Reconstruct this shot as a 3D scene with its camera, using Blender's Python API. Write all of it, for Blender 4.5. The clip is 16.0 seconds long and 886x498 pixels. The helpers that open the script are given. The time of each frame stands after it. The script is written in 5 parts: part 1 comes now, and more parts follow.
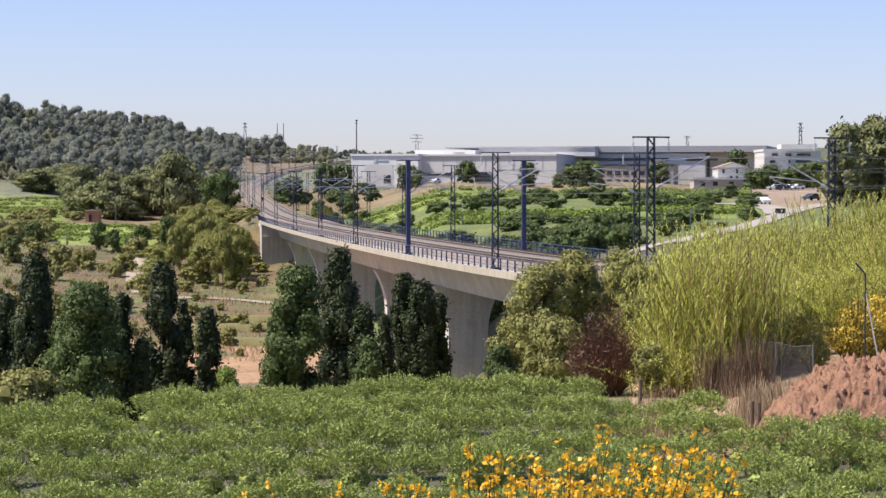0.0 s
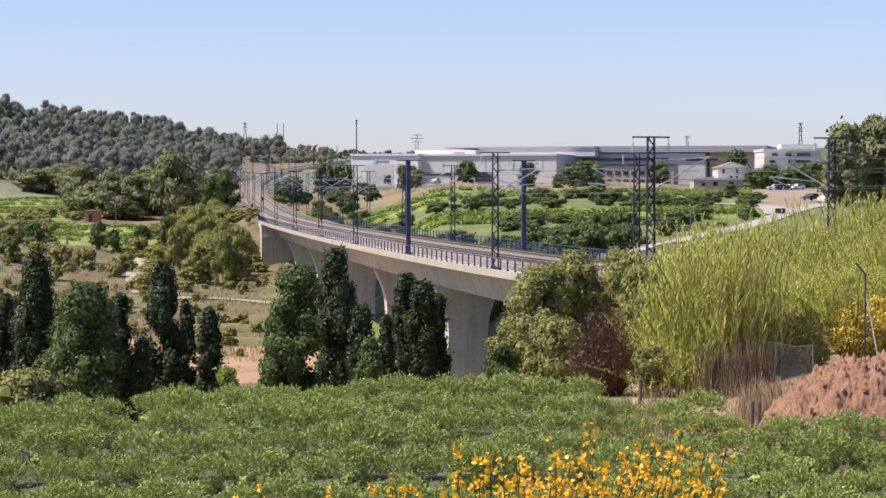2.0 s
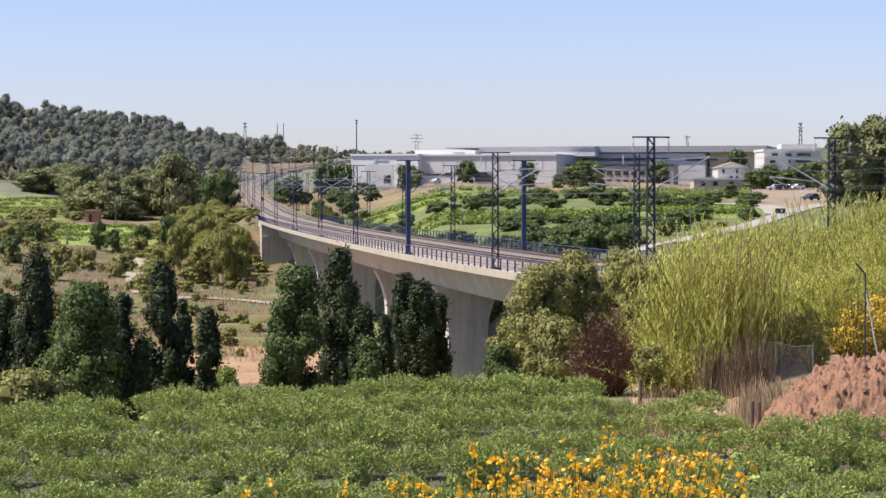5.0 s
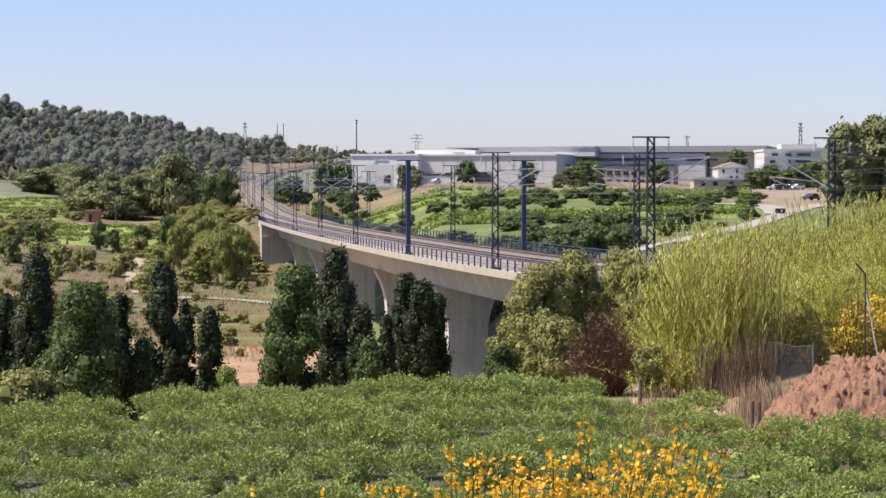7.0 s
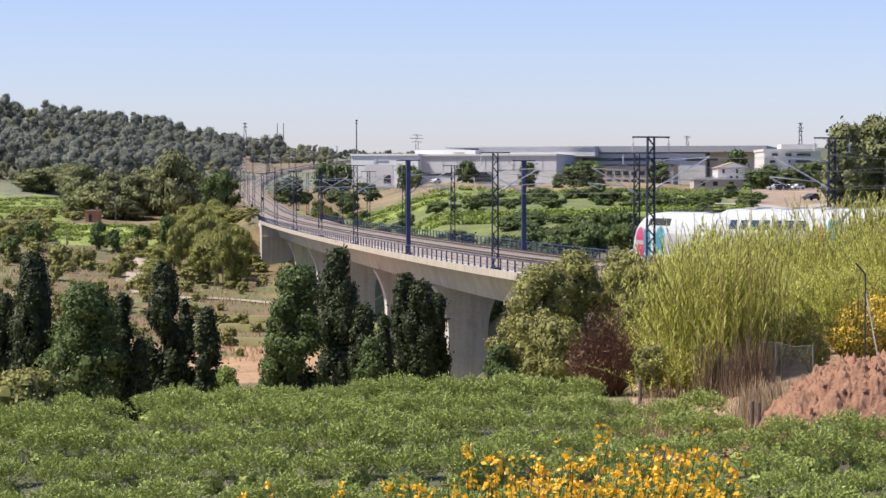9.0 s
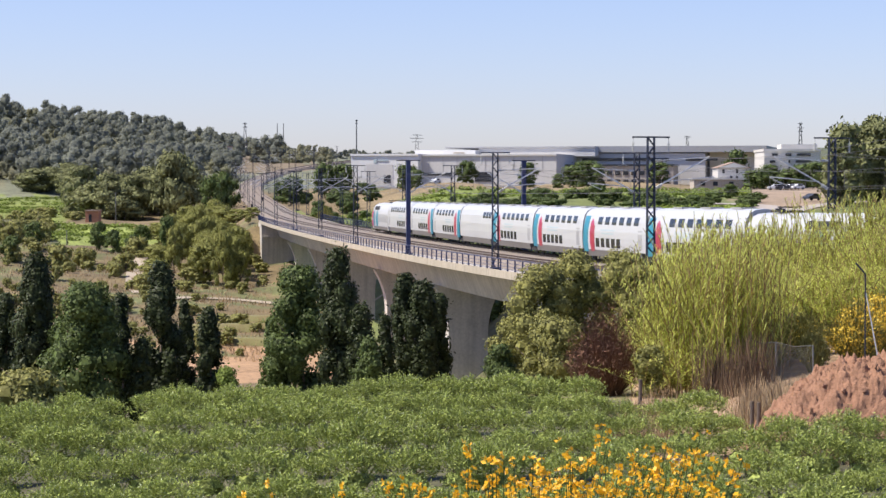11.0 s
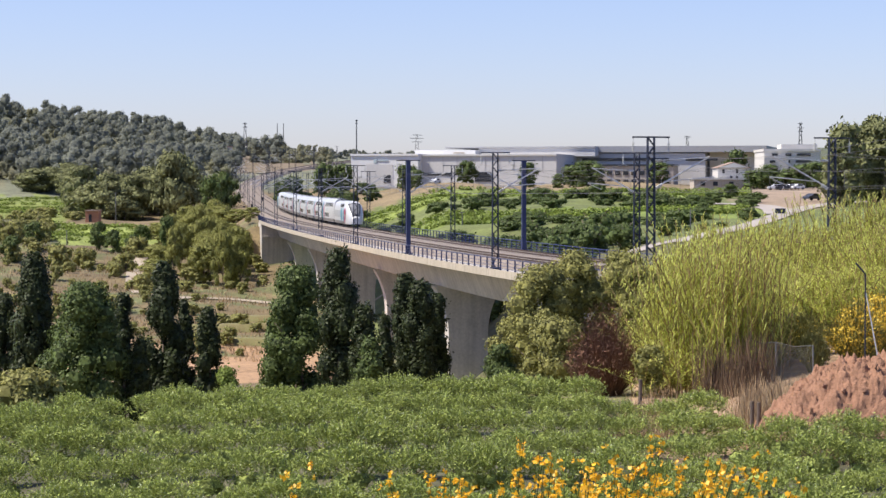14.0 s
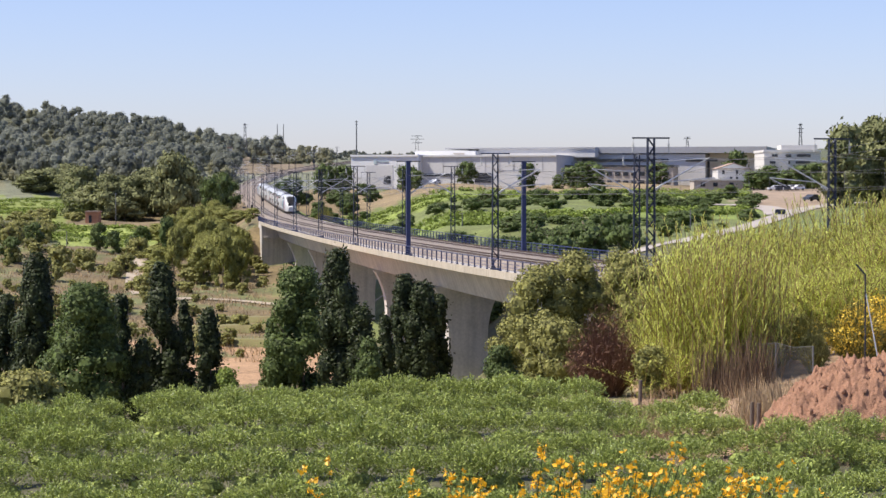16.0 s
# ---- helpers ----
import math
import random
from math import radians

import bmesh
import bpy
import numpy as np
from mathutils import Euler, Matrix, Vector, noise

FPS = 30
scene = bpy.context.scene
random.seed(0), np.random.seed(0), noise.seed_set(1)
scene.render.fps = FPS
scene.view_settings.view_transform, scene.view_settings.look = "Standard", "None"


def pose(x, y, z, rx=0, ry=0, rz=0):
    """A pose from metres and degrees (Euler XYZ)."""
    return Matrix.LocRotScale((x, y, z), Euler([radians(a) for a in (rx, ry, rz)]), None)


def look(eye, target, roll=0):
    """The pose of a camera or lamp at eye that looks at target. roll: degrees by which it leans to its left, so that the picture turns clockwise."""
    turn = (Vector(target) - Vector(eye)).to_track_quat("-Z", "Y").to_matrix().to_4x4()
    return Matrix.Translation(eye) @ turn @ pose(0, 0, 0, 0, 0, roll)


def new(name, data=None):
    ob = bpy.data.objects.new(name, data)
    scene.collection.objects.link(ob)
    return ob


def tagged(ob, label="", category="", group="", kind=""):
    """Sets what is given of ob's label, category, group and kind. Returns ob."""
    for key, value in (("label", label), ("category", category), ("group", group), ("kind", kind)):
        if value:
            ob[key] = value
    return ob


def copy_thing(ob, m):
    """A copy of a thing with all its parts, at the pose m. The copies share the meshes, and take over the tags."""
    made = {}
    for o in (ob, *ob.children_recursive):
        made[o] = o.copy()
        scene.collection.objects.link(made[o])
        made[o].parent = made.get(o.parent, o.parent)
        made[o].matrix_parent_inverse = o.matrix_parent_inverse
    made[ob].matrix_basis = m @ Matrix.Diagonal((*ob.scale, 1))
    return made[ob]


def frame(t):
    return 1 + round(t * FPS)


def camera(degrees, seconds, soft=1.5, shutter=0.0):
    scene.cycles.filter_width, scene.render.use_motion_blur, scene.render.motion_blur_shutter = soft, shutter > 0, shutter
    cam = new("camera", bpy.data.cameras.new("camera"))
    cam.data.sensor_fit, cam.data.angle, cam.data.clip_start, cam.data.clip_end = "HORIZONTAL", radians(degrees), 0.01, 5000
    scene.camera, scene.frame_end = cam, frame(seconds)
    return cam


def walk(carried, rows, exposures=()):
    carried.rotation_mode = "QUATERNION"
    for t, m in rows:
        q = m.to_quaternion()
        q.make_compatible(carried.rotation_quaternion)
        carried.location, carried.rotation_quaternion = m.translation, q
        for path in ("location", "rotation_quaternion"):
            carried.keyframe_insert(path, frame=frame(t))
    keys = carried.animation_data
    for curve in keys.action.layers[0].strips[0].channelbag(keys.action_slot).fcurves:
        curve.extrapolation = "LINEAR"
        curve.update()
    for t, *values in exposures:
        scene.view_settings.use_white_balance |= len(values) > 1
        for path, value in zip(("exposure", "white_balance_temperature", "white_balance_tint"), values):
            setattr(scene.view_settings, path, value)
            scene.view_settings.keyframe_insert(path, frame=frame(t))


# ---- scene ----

EYE = Vector((0.0, 0.0, 5.666))
TILT = 88.486
cam = camera(22.157, 16.0)
walk(cam, [(0.0, pose(*EYE, TILT)), (15.8, pose(*EYE, TILT)), (16.0, pose(*EYE, TILT + 0.022))])

# ---- sky, sun ----
SUN = Vector((-0.58, -0.07, 0.81)).normalized()
world = bpy.data.worlds.new("world")
scene.world = world
world.use_nodes = True
wn = world.node_tree.nodes
sky = wn.new("ShaderNodeTexSky")
sky.sky_type = "NISHITA"
sky.sun_disc = False
sky.sun_elevation = math.asin(SUN.z)
sky.sun_rotation = math.atan2(SUN.x, SUN.y)
sky.dust_density = 0.5
sky.air_density = 1.0
sky.ozone_density = 1.6
sky.altitude = 200
tone = wn.new("ShaderNodeMix")
tone.data_type, tone.blend_type = "RGBA", "MULTIPLY"
tone.inputs[0].default_value = 1.0
tone.inputs[7].default_value = (0.875, 0.875, 1.19, 1)
world.node_tree.links.new(sky.outputs[0], tone.inputs[6])
world.node_tree.links.new(tone.outputs[2], wn["Background"].inputs[0])
wn["Background"].inputs[1].default_value = 0.092
sun = new("sun", bpy.data.lights.new("sun", "SUN"))
sun.data.energy = 5.0
sun.data.angle = radians(0.53)
sun.data.color = (1.0, 0.93, 0.82)
sun.matrix_world = look(SUN * 200, (0, 0, 0))
scene.view_settings.exposure = 0.58


# ---- materials ----
def material(name, colour, rough=0.8, metal=0.0, vary=0.25, scale=3.0, bump=0.2, island=0.0, through_light=0.0, tint=None, fine=12.0, spec=0.5):
    """Base colour with two scales of noise, bump, and an optional spread from leaf to leaf."""
    m = bpy.data.materials.new(name)
    m.use_nodes = True
    nt = m.node_tree
    N, L = nt.nodes, nt.links
    bs = N["Principled BSDF"]
    bs.inputs["Roughness"].default_value = rough
    bs.inputs["Metallic"].default_value = metal
    bs.inputs["Specular IOR Level"].default_value = spec
    co = N.new("ShaderNodeTexCoord")
    n1 = N.new("ShaderNodeTexNoise")
    n1.inputs["Scale"].default_value = scale
    n1.inputs["Detail"].default_value = 6
    n2 = N.new("ShaderNodeTexNoise")
    n2.inputs["Scale"].default_value = scale * fine
    n2.inputs["Detail"].default_value = 4
    L.new(co.outputs["Object"], n1.inputs["Vector"])
    L.new(co.outputs["Object"], n2.inputs["Vector"])
    mx = N.new("ShaderNodeMix")
    mx.data_type = "RGBA"
    c = Vector(colour)
    t = Vector(tint) if tint else c * (1 + vary)
    mx.inputs[6].default_value = (*(c * (1 - vary * 0.6)), 1)
    mx.inputs[7].default_value = (*t, 1)
    ad = N.new("ShaderNodeMath")
    ad.operation = "ADD"
    sub = N.new("ShaderNodeMath")
    sub.operation = "MULTIPLY"
    sub.inputs[1].default_value = 0.5
    L.new(n1.outputs[0], ad.inputs[0])
    L.new(n2.outputs[0], ad.inputs[1])
    L.new(ad.outputs[0], sub.inputs[0])
    ramp = N.new("ShaderNodeMapRange")
    ramp.inputs[1].default_value, ramp.inputs[2].default_value = 0.32, 0.68
    L.new(sub.outputs[0], ramp.inputs[0])
    L.new(ramp.outputs[0], mx.inputs[0])
    out = mx.outputs[2]
    if island:
        geo = N.new("ShaderNodeNewGeometry")
        hv = N.new("ShaderNodeHueSaturation")
        mr = N.new("ShaderNodeMapRange")
        mr.inputs[3].default_value, mr.inputs[4].default_value = 1 - island, 1 + island
        L.new(geo.outputs["Random Per Island"], mr.inputs[0])
        L.new(mr.outputs[0], hv.inputs["Value"])
        L.new(out, hv.inputs["Color"])
        out = hv.outputs[0]
    L.new(out, bs.inputs["Base Color"])
    if bump:
        bp = N.new("ShaderNodeBump")
        bp.inputs["Strength"].default_value = bump
        bp.inputs["Distance"].default_value = 0.05
        L.new(n2.outputs[0], bp.inputs["Height"])
        L.new(bp.outputs[0], bs.inputs["Normal"])
    if through_light:
        tr = N.new("ShaderNodeBsdfTranslucent")
        L.new(out, tr.inputs[0])
        ms = N.new("ShaderNodeMixShader")
        ms.inputs[0].default_value = through_light
        L.new(bs.outputs[0], ms.inputs[1])
        L.new(tr.outputs[0], ms.inputs[2])
        L.new(ms.outputs[0], N["Material Output"].inputs[0])
    return m


def ground_material():
    """Soil and grass colours by zone (stored per vertex) broken up by noise."""
    m = material("ground", (0.2, 0.16, 0.09), 0.95, vary=0.4, scale=0.05, bump=0.5, fine=14)
    nt = m.node_tree
    N, L = nt.nodes, nt.links
    bs = N["Principled BSDF"]
    at = N.new("ShaderNodeVertexColor")
    at.layer_name = "cover"
    co = N.new("ShaderNodeTexCoord")
    n1 = N.new("ShaderNodeTexNoise")
    n1.inputs["Scale"].default_value = 0.12
    n1.inputs["Detail"].default_value = 8
    n1.inputs["Roughness"].default_value = 0.7
    n2 = N.new("ShaderNodeTexNoise")
    n2.inputs["Scale"].default_value = 1.5
    n2.inputs["Detail"].default_value = 8
    n2.inputs["Roughness"].default_value = 0.75
    L.new(co.outputs["Object"], n1.inputs["Vector"])
    L.new(co.outputs["Object"], n2.inputs["Vector"])
    a = N.new("ShaderNodeMapRange")
    a.inputs[1].default_value, a.inputs[2].default_value, a.inputs[3].default_value, a.inputs[4].default_value = 0.3, 0.7, 0.6, 1.4
    L.new(n1.outputs[0], a.inputs[0])
    b = N.new("ShaderNodeMapRange")
    b.inputs[1].default_value, b.inputs[2].default_value, b.inputs[3].default_value, b.inputs[4].default_value = 0.3, 0.7, 0.55, 1.45
    L.new(n2.outputs[0], b.inputs[0])
    mul = N.new("ShaderNodeMath")
    mul.operation = "MULTIPLY"
    L.new(a.outputs[0], mul.inputs[0])
    L.new(b.outputs[0], mul.inputs[1])
    hv = N.new("ShaderNodeHueSaturation")
    L.new(at.outputs[0], hv.inputs["Color"])
    L.new(mul.outputs[0], hv.inputs["Value"])
    L.new(hv.outputs[0], bs.inputs["Base Color"])
    return m


def streaks(m, amount):
    """Vertical run-off stains over a material's colour."""
    N, L = m.node_tree.nodes, m.node_tree.links
    bs = N["Principled BSDF"]
    src = bs.inputs["Base Color"].links[0].from_socket
    co = N.new("ShaderNodeTexCoord")
    mp = N.new("ShaderNodeMapping")
    mp.inputs["Scale"].default_value = (1.6, 1.6, 0.12)
    nz = N.new("ShaderNodeTexNoise")
    nz.inputs["Scale"].default_value = 1.0
    nz.inputs["Detail"].default_value = 6
    mr = N.new("ShaderNodeMapRange")
    mr.inputs[1].default_value, mr.inputs[2].default_value = 0.42, 0.66
    mr.inputs[3].default_value, mr.inputs[4].default_value = 1.08, 1.0 - amount
    hv = N.new("ShaderNodeHueSaturation")
    L.new(co.outputs["Object"], mp.inputs[0])
    L.new(mp.outputs[0], nz.inputs["Vector"])
    L.new(nz.outputs[0], mr.inputs[0])
    L.new(mr.outputs[0], hv.inputs["Value"])
    L.new(src, hv.inputs["Color"])
    L.new(hv.outputs[0], bs.inputs["Base Color"])
    return m


MAT = {
    "ground": ground_material(),
    "concrete": streaks(material("concrete", (0.45, 0.41, 0.365), 0.85, vary=0.25, scale=0.35, bump=0.15), 0.14),
    "fascia": streaks(material("fascia_concrete", (0.37, 0.32, 0.25), 0.85, vary=0.2, scale=0.5, bump=0.15), 0.1),
    "ballast": material("ballast", (0.205, 0.168, 0.14), 0.95, vary=0.35, scale=0.8, bump=0.9),
    "walk_slab": material("walkway_concrete", (0.4, 0.37, 0.34), 0.9, vary=0.2, scale=0.6, bump=0.2),
    "sleeper": material("sleeper_concrete", (0.3, 0.265, 0.23), 0.9, vary=0.2, scale=2),
    "rail": material("rail_steel", (0.075, 0.048, 0.035), 0.55, 0.4, vary=0.3, scale=2),
    "blue": material("blue_paint", (0.022, 0.032, 0.1), 0.45, vary=0.25, scale=2, bump=0.05),
    "mast": material("galvanised_dark", (0.026, 0.032, 0.055), 0.5, 0.3, vary=0.3, scale=2, bump=0.05),
    "wire": material("wire_copper", (0.16, 0.15, 0.15), 0.5, 0.5, vary=0.2, bump=0),
    "tube": material("aluminium_tube", (0.62, 0.62, 0.62), 0.4, 0.6, vary=0.1, bump=0),
    "glaze": material("insulator_glaze", (0.5, 0.5, 0.48), 0.3, vary=0.1, bump=0),
    "white": material("white_train_paint", (0.5, 0.5, 0.505), 0.28, vary=0.05, scale=0.4, bump=0.02),
    "grey": material("grey_train_paint", (0.15, 0.14, 0.135), 0.4, vary=0.15, scale=0.6, bump=0.02),
    "dark": material("underframe_grime", (0.03, 0.028, 0.026), 0.8, vary=0.3, scale=1),
    "glass": material("tinted_glass", (0.016, 0.018, 0.024), 0.12, vary=0.1, bump=0, spec=0.3),
    "teal": material("teal_paint", (0.02, 0.22, 0.32), 0.3, vary=0.06, scale=0.4, bump=0),
    "pink": material("magenta_paint", (0.42, 0.03, 0.11), 0.3, vary=0.06, scale=0.4, bump=0),
    "red": material("red_paint", (0.36, 0.03, 0.06), 0.3, vary=0.06, scale=0.4, bump=0),
    "bark": material("bark", (0.13, 0.1, 0.075), 0.95, vary=0.35, scale=2, bump=0.6),
    "vine_leaf": material("vine_leaf", (0.29, 0.335, 0.088), 0.6, vary=0.3, scale=0.8, bump=0, island=0.5, through_light=0.12, spec=0.22),
    "poplar_leaf": material("poplar_leaf", (0.038, 0.05, 0.018), 0.55, vary=0.3, scale=0.5, bump=0, island=0.5, through_light=0.2, spec=0.22),
    "light_leaf": material("ash_leaf", (0.085, 0.115, 0.034), 0.6, vary=0.3, scale=0.5, bump=0, island=0.5, through_light=0.25, spec=0.22),
    "oak_leaf": material("oak_leaf", (0.22, 0.212, 0.066), 0.65, vary=0.3, scale=0.5, bump=0, island=0.5, through_light=0.2, spec=0.22),
    "pine_leaf": material("pine_needles", (0.165, 0.172, 0.075), 0.8, vary=0.4, scale=0.12, bump=0, island=0.45, through_light=0.1, spec=0.22),
    "reed_leaf": material("reed_leaf", (0.5, 0.52, 0.13), 0.55, vary=0.3, scale=0.4, bump=0, island=0.4, through_light=0.5, spec=0.22),
    "row_leaf": material("distant_vine_leaf", (0.19, 0.24, 0.05), 0.65, vary=0.3, scale=0.1, bump=0, island=0.35, through_light=0.25, spec=0.2),
    "thicket_leaf": material("thicket_leaf", (0.215, 0.215, 0.06), 0.65, vary=0.35, scale=0.15, bump=0, island=0.4, through_light=0.25, spec=0.2),
    "vine_tip": material("pale_vine_tip", (0.42, 0.46, 0.27), 0.5, vary=0.2, scale=3, bump=0, island=0.3, through_light=0.3, spec=0.3),
    # hill foliage greyed and lightened: distance haze is painted into both base colours
    "hazy_hill_leaf": material("hazy_hill_pine", (0.215, 0.225, 0.185), 0.9, vary=0.45, scale=0.05, bump=0, island=0.15, through_light=0.5, spec=0.1),
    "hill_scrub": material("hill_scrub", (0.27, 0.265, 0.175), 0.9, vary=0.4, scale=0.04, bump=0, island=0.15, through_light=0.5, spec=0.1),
    "dry_twig": material("dead_twigs", (0.17, 0.085, 0.05), 0.9, vary=0.4, scale=0.6, bump=0, island=0.5),
    "straw": material("dry_straw", (0.36, 0.26, 0.15), 0.9, vary=0.3, scale=0.6, bump=0, island=0.4, through_light=0.2),
    "broom_stem": material("broom_stem", (0.07, 0.11, 0.03), 0.6, vary=0.3, scale=3, bump=0, island=0.3),
    "pale_petal": material("pale_yellow_petal", (0.74, 0.53, 0.07), 0.6, vary=0.15, scale=2, bump=0, island=0.25, through_light=0.35),
    "petal": material("yellow_petal", (0.86, 0.46, 0.02), 0.5, vary=0.12, scale=20, bump=0, island=0.2, through_light=0.35),
    "clay": material("red_clay", (0.26, 0.138, 0.085), 0.95, vary=0.5, scale=2.2, bump=1.0),
    "wood": material("weathered_wood", (0.12, 0.09, 0.07), 0.9, vary=0.35, scale=4, bump=0.5),
    "galv": material("galvanised_wire", (0.16, 0.16, 0.155), 0.5, 0.5, vary=0.2, scale=4, bump=0),
    "render_white": material("white_render", (0.55, 0.53, 0.5), 0.8, vary=0.08, scale=0.12, bump=0.05),
    "render_grey": material("grey_cladding", (0.54, 0.525, 0.51), 0.7, vary=0.08, scale=0.12, bump=0.05),
    "render_bright": material("white_cladding", (0.68, 0.67, 0.66), 0.75, vary=0.06, scale=0.12, bump=0.05),
    "render_tan": material("tan_render", (0.4, 0.35, 0.3), 0.85, vary=0.15, scale=0.15, bump=0.05),
    "roof_grey": material("grey_roofing", (0.33, 0.33, 0.345), 0.8, vary=0.12, scale=0.1),
    "roof_tile": material("terracotta_tiles", (0.3, 0.21, 0.16), 0.9, vary=0.25, scale=0.5),
    "opening": material("dark_window", (0.035, 0.037, 0.045), 0.15, vary=0.2, scale=0.5, bump=0),
    "road": material("pale_asphalt", (0.34, 0.3, 0.27), 0.95, vary=0.12, scale=0.2, bump=0.1),
    "gravel": material("pale_gravel", (0.34, 0.28, 0.21), 0.95, vary=0.2, scale=0.6, bump=0.4),
    "brick": material("red_brickwork", (0.36, 0.17, 0.1), 0.9, vary=0.25, scale=1.0),
    "orange": material("orange_paint", (0.75, 0.33, 0.03), 0.5, vary=0.1, scale=0.5, bump=0),
    "car_white": material("white_car_paint", (0.75, 0.75, 0.75), 0.3, vary=0.04, scale=0.5, bump=0),
    "car_dark": material("dark_car_paint", (0.05, 0.055, 0.07), 0.3, vary=0.1, scale=0.5, bump=0),
    "rubber": material("tyre_rubber", (0.02, 0.02, 0.02), 0.9, vary=0.2, scale=3),
    "shield": material("smoked_windscreen", (0.23, 0.23, 0.25), 0.35, vary=0.1, scale=0.5, bump=0),
    "panel": material("light_grey_band", (0.36, 0.355, 0.36), 0.35, vary=0.06, scale=0.4, bump=0),
    "lamp_glass": material("headlamp_glass", (0.7, 0.68, 0.6), 0.15, vary=0.1, bump=0),
    "seam": material("rubber_seam", (0.018, 0.018, 0.02), 0.8, vary=0.2, bump=0),
    "pale_teal": material("pale_teal_print", (0.4, 0.47, 0.49), 0.4, vary=0.1, bump=0),
    "reed_dead": material("dead_cane", (0.12, 0.075, 0.042), 0.9, vary=0.4, scale=1, bump=0, island=0.5),
    "reed_stem": material("reed_stem", (0.27, 0.18, 0.085), 0.7, vary=0.4, scale=1, bump=0, island=0.3),
}

# ---- plan of the line ----
KNOT = [-160, -60, 40, 140, 190, 240, 290, 340, 390, 440, 490, 540, 600, 680, 780, 900]
BEND = [7.343e-4, 7.329e-4, 4.161e-4, 1.366e-4, -2.5e-6, 1.331e-4, 2.772e-4, 2.316e-4, 2.53e-5, -1.145e-4, -4.93e-5, 1.741e-4, 3.984e-4, 5.497e-4, 7.066e-4, 8.798e-4]
RISE = [-0.01237, -0.01235, -0.00095, -0.00041, 0.00073, 0.0026, 0.00612, 0.01029, 0.01428, 0.01785, 0.0206, 0.02334, 0.02718, 0.03158, 0.03569, 0.0392]
STEP = 2.0
ST = np.arange(-1200, 1400, STEP)
I0 = int(1200 / STEP)


def lay_line():
    k = np.interp(ST, KNOT, BEND)
    k[ST < -160] = 2e-4
    ang = np.concatenate([[0], np.cumsum(k[:-1] * STEP)])
    ang += -0.19276 - ang[I0]
    x = np.concatenate([[0], np.cumsum(np.sin(ang[:-1] + k[:-1]) * STEP)])
    y = np.concatenate([[0], np.cumsum(np.cos(ang[:-1] + k[:-1]) * STEP)])
    sl = np.interp(ST, KNOT, RISE)
    sl[ST < -160] = 0
    z = np.concatenate([[0], np.cumsum(sl[:-1] * STEP)])
    return x + 16.143 - x[I0], y + 166.013 - y[I0], z - z[I0], ang


LX, LY, LZ, LA = lay_line()


def on_line(s, lat=0.0, dz=0.0):
    """A point s metres along the far track, lat metres to the right of it, dz above the rail."""
    a = np.interp(s, ST, LA)
    return Vector((np.interp(s, ST, LX) + lat * math.cos(a), np.interp(s, ST, LY) - lat * math.sin(a), np.interp(s, ST, LZ) + dz))


def bearing(s):
    return float(np.interp(s, ST, LA))


def station(x_over_y, lat):
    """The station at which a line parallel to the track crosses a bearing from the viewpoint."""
    ss = np.arange(-60, 700, 0.5)
    a = np.interp(ss, ST, LA)
    u = (np.interp(ss, ST, LX) + lat * np.cos(a)) / (np.interp(ss, ST, LY) - lat * np.sin(a))
    i = int(np.argmax(u < x_over_y))
    return float(ss[i])


FOCAL = 4004.0


def side(px):
    return (px - 784) / FOCAL


VIA0, VIA1 = -32.0, 294.0
MID = -2.35

# ---- ground ----
GY = [0, 6, 12, 22, 36, 68, 80, 95, 120, 160, 210, 283, 310, 370, 460, 560, 650, 760, 900, 1100, 1400, 1800, 2500, 4600]
GROUND = {
    -200: [4, 3.7, 2.4, -.2, -1.5, -1.8, -4, -7, -11, -14, -15.5, -16, -15, -12.4, -7, -4.2, -4.1, .9, 12, 28, 60, 56, 45, 40],
    250: [4, 3.7, 2.4, -.2, -1.5, -1.3, -4, -7, -11, -14, -15.5, -16, -15, -12.4, -8, -4.2, -3, 1, 8, 20, 41, 41, 42, 40],
    450: [4, 3.7, 2.4, -.2, -1.5, -1.25, -4, -7, -11, -14, -15.5, -16, -15, -12.6, -9.5, -4, 0, 3, 9, 15, 27, 34, 38, 40],
    620: [4, 3.7, 2.4, -.2, -1.5, -1.25, -4, -7, -11, -14, -15.5, -16, -15, -12, -7, -2, 3, 6, 12, 18, 24, 32, 40, 40],
    800: [4, 3.7, 2.4, -.2, -1.5, -1.25, -3, -7, -11, -14, -15, -12, -7, -1, 2.2, 4.2, 6.5, 7.4, 9, 12, 18, 28, 42, 42],
    1000: [4, 3.7, 2.4, -.2, -1.5, -1.25, -1.7, -2.5, -6, -10, -8, -3, -2, 0, 2.5, 4.3, 6.6, 7.4, 9, 12, 18, 30, 50, 50],
    1200: [4, 3.7, 2.4, -.1, -1.5, -1.4, -1.6, -1.4, -1, -.8, -2, -1, -.6, .4, 2.6, 4.5, 6.6, 7.4, 9, 12, 18, 32, 51, 51],
    1500: [4, 3.7, 2.5, .2, -.9, -.9, -.6, 0, .6, 0, -.4, 0, .1, .8, 2.8, 5.0, 6.8, 8, 10, 13, 20, 32, 51, 51],
}


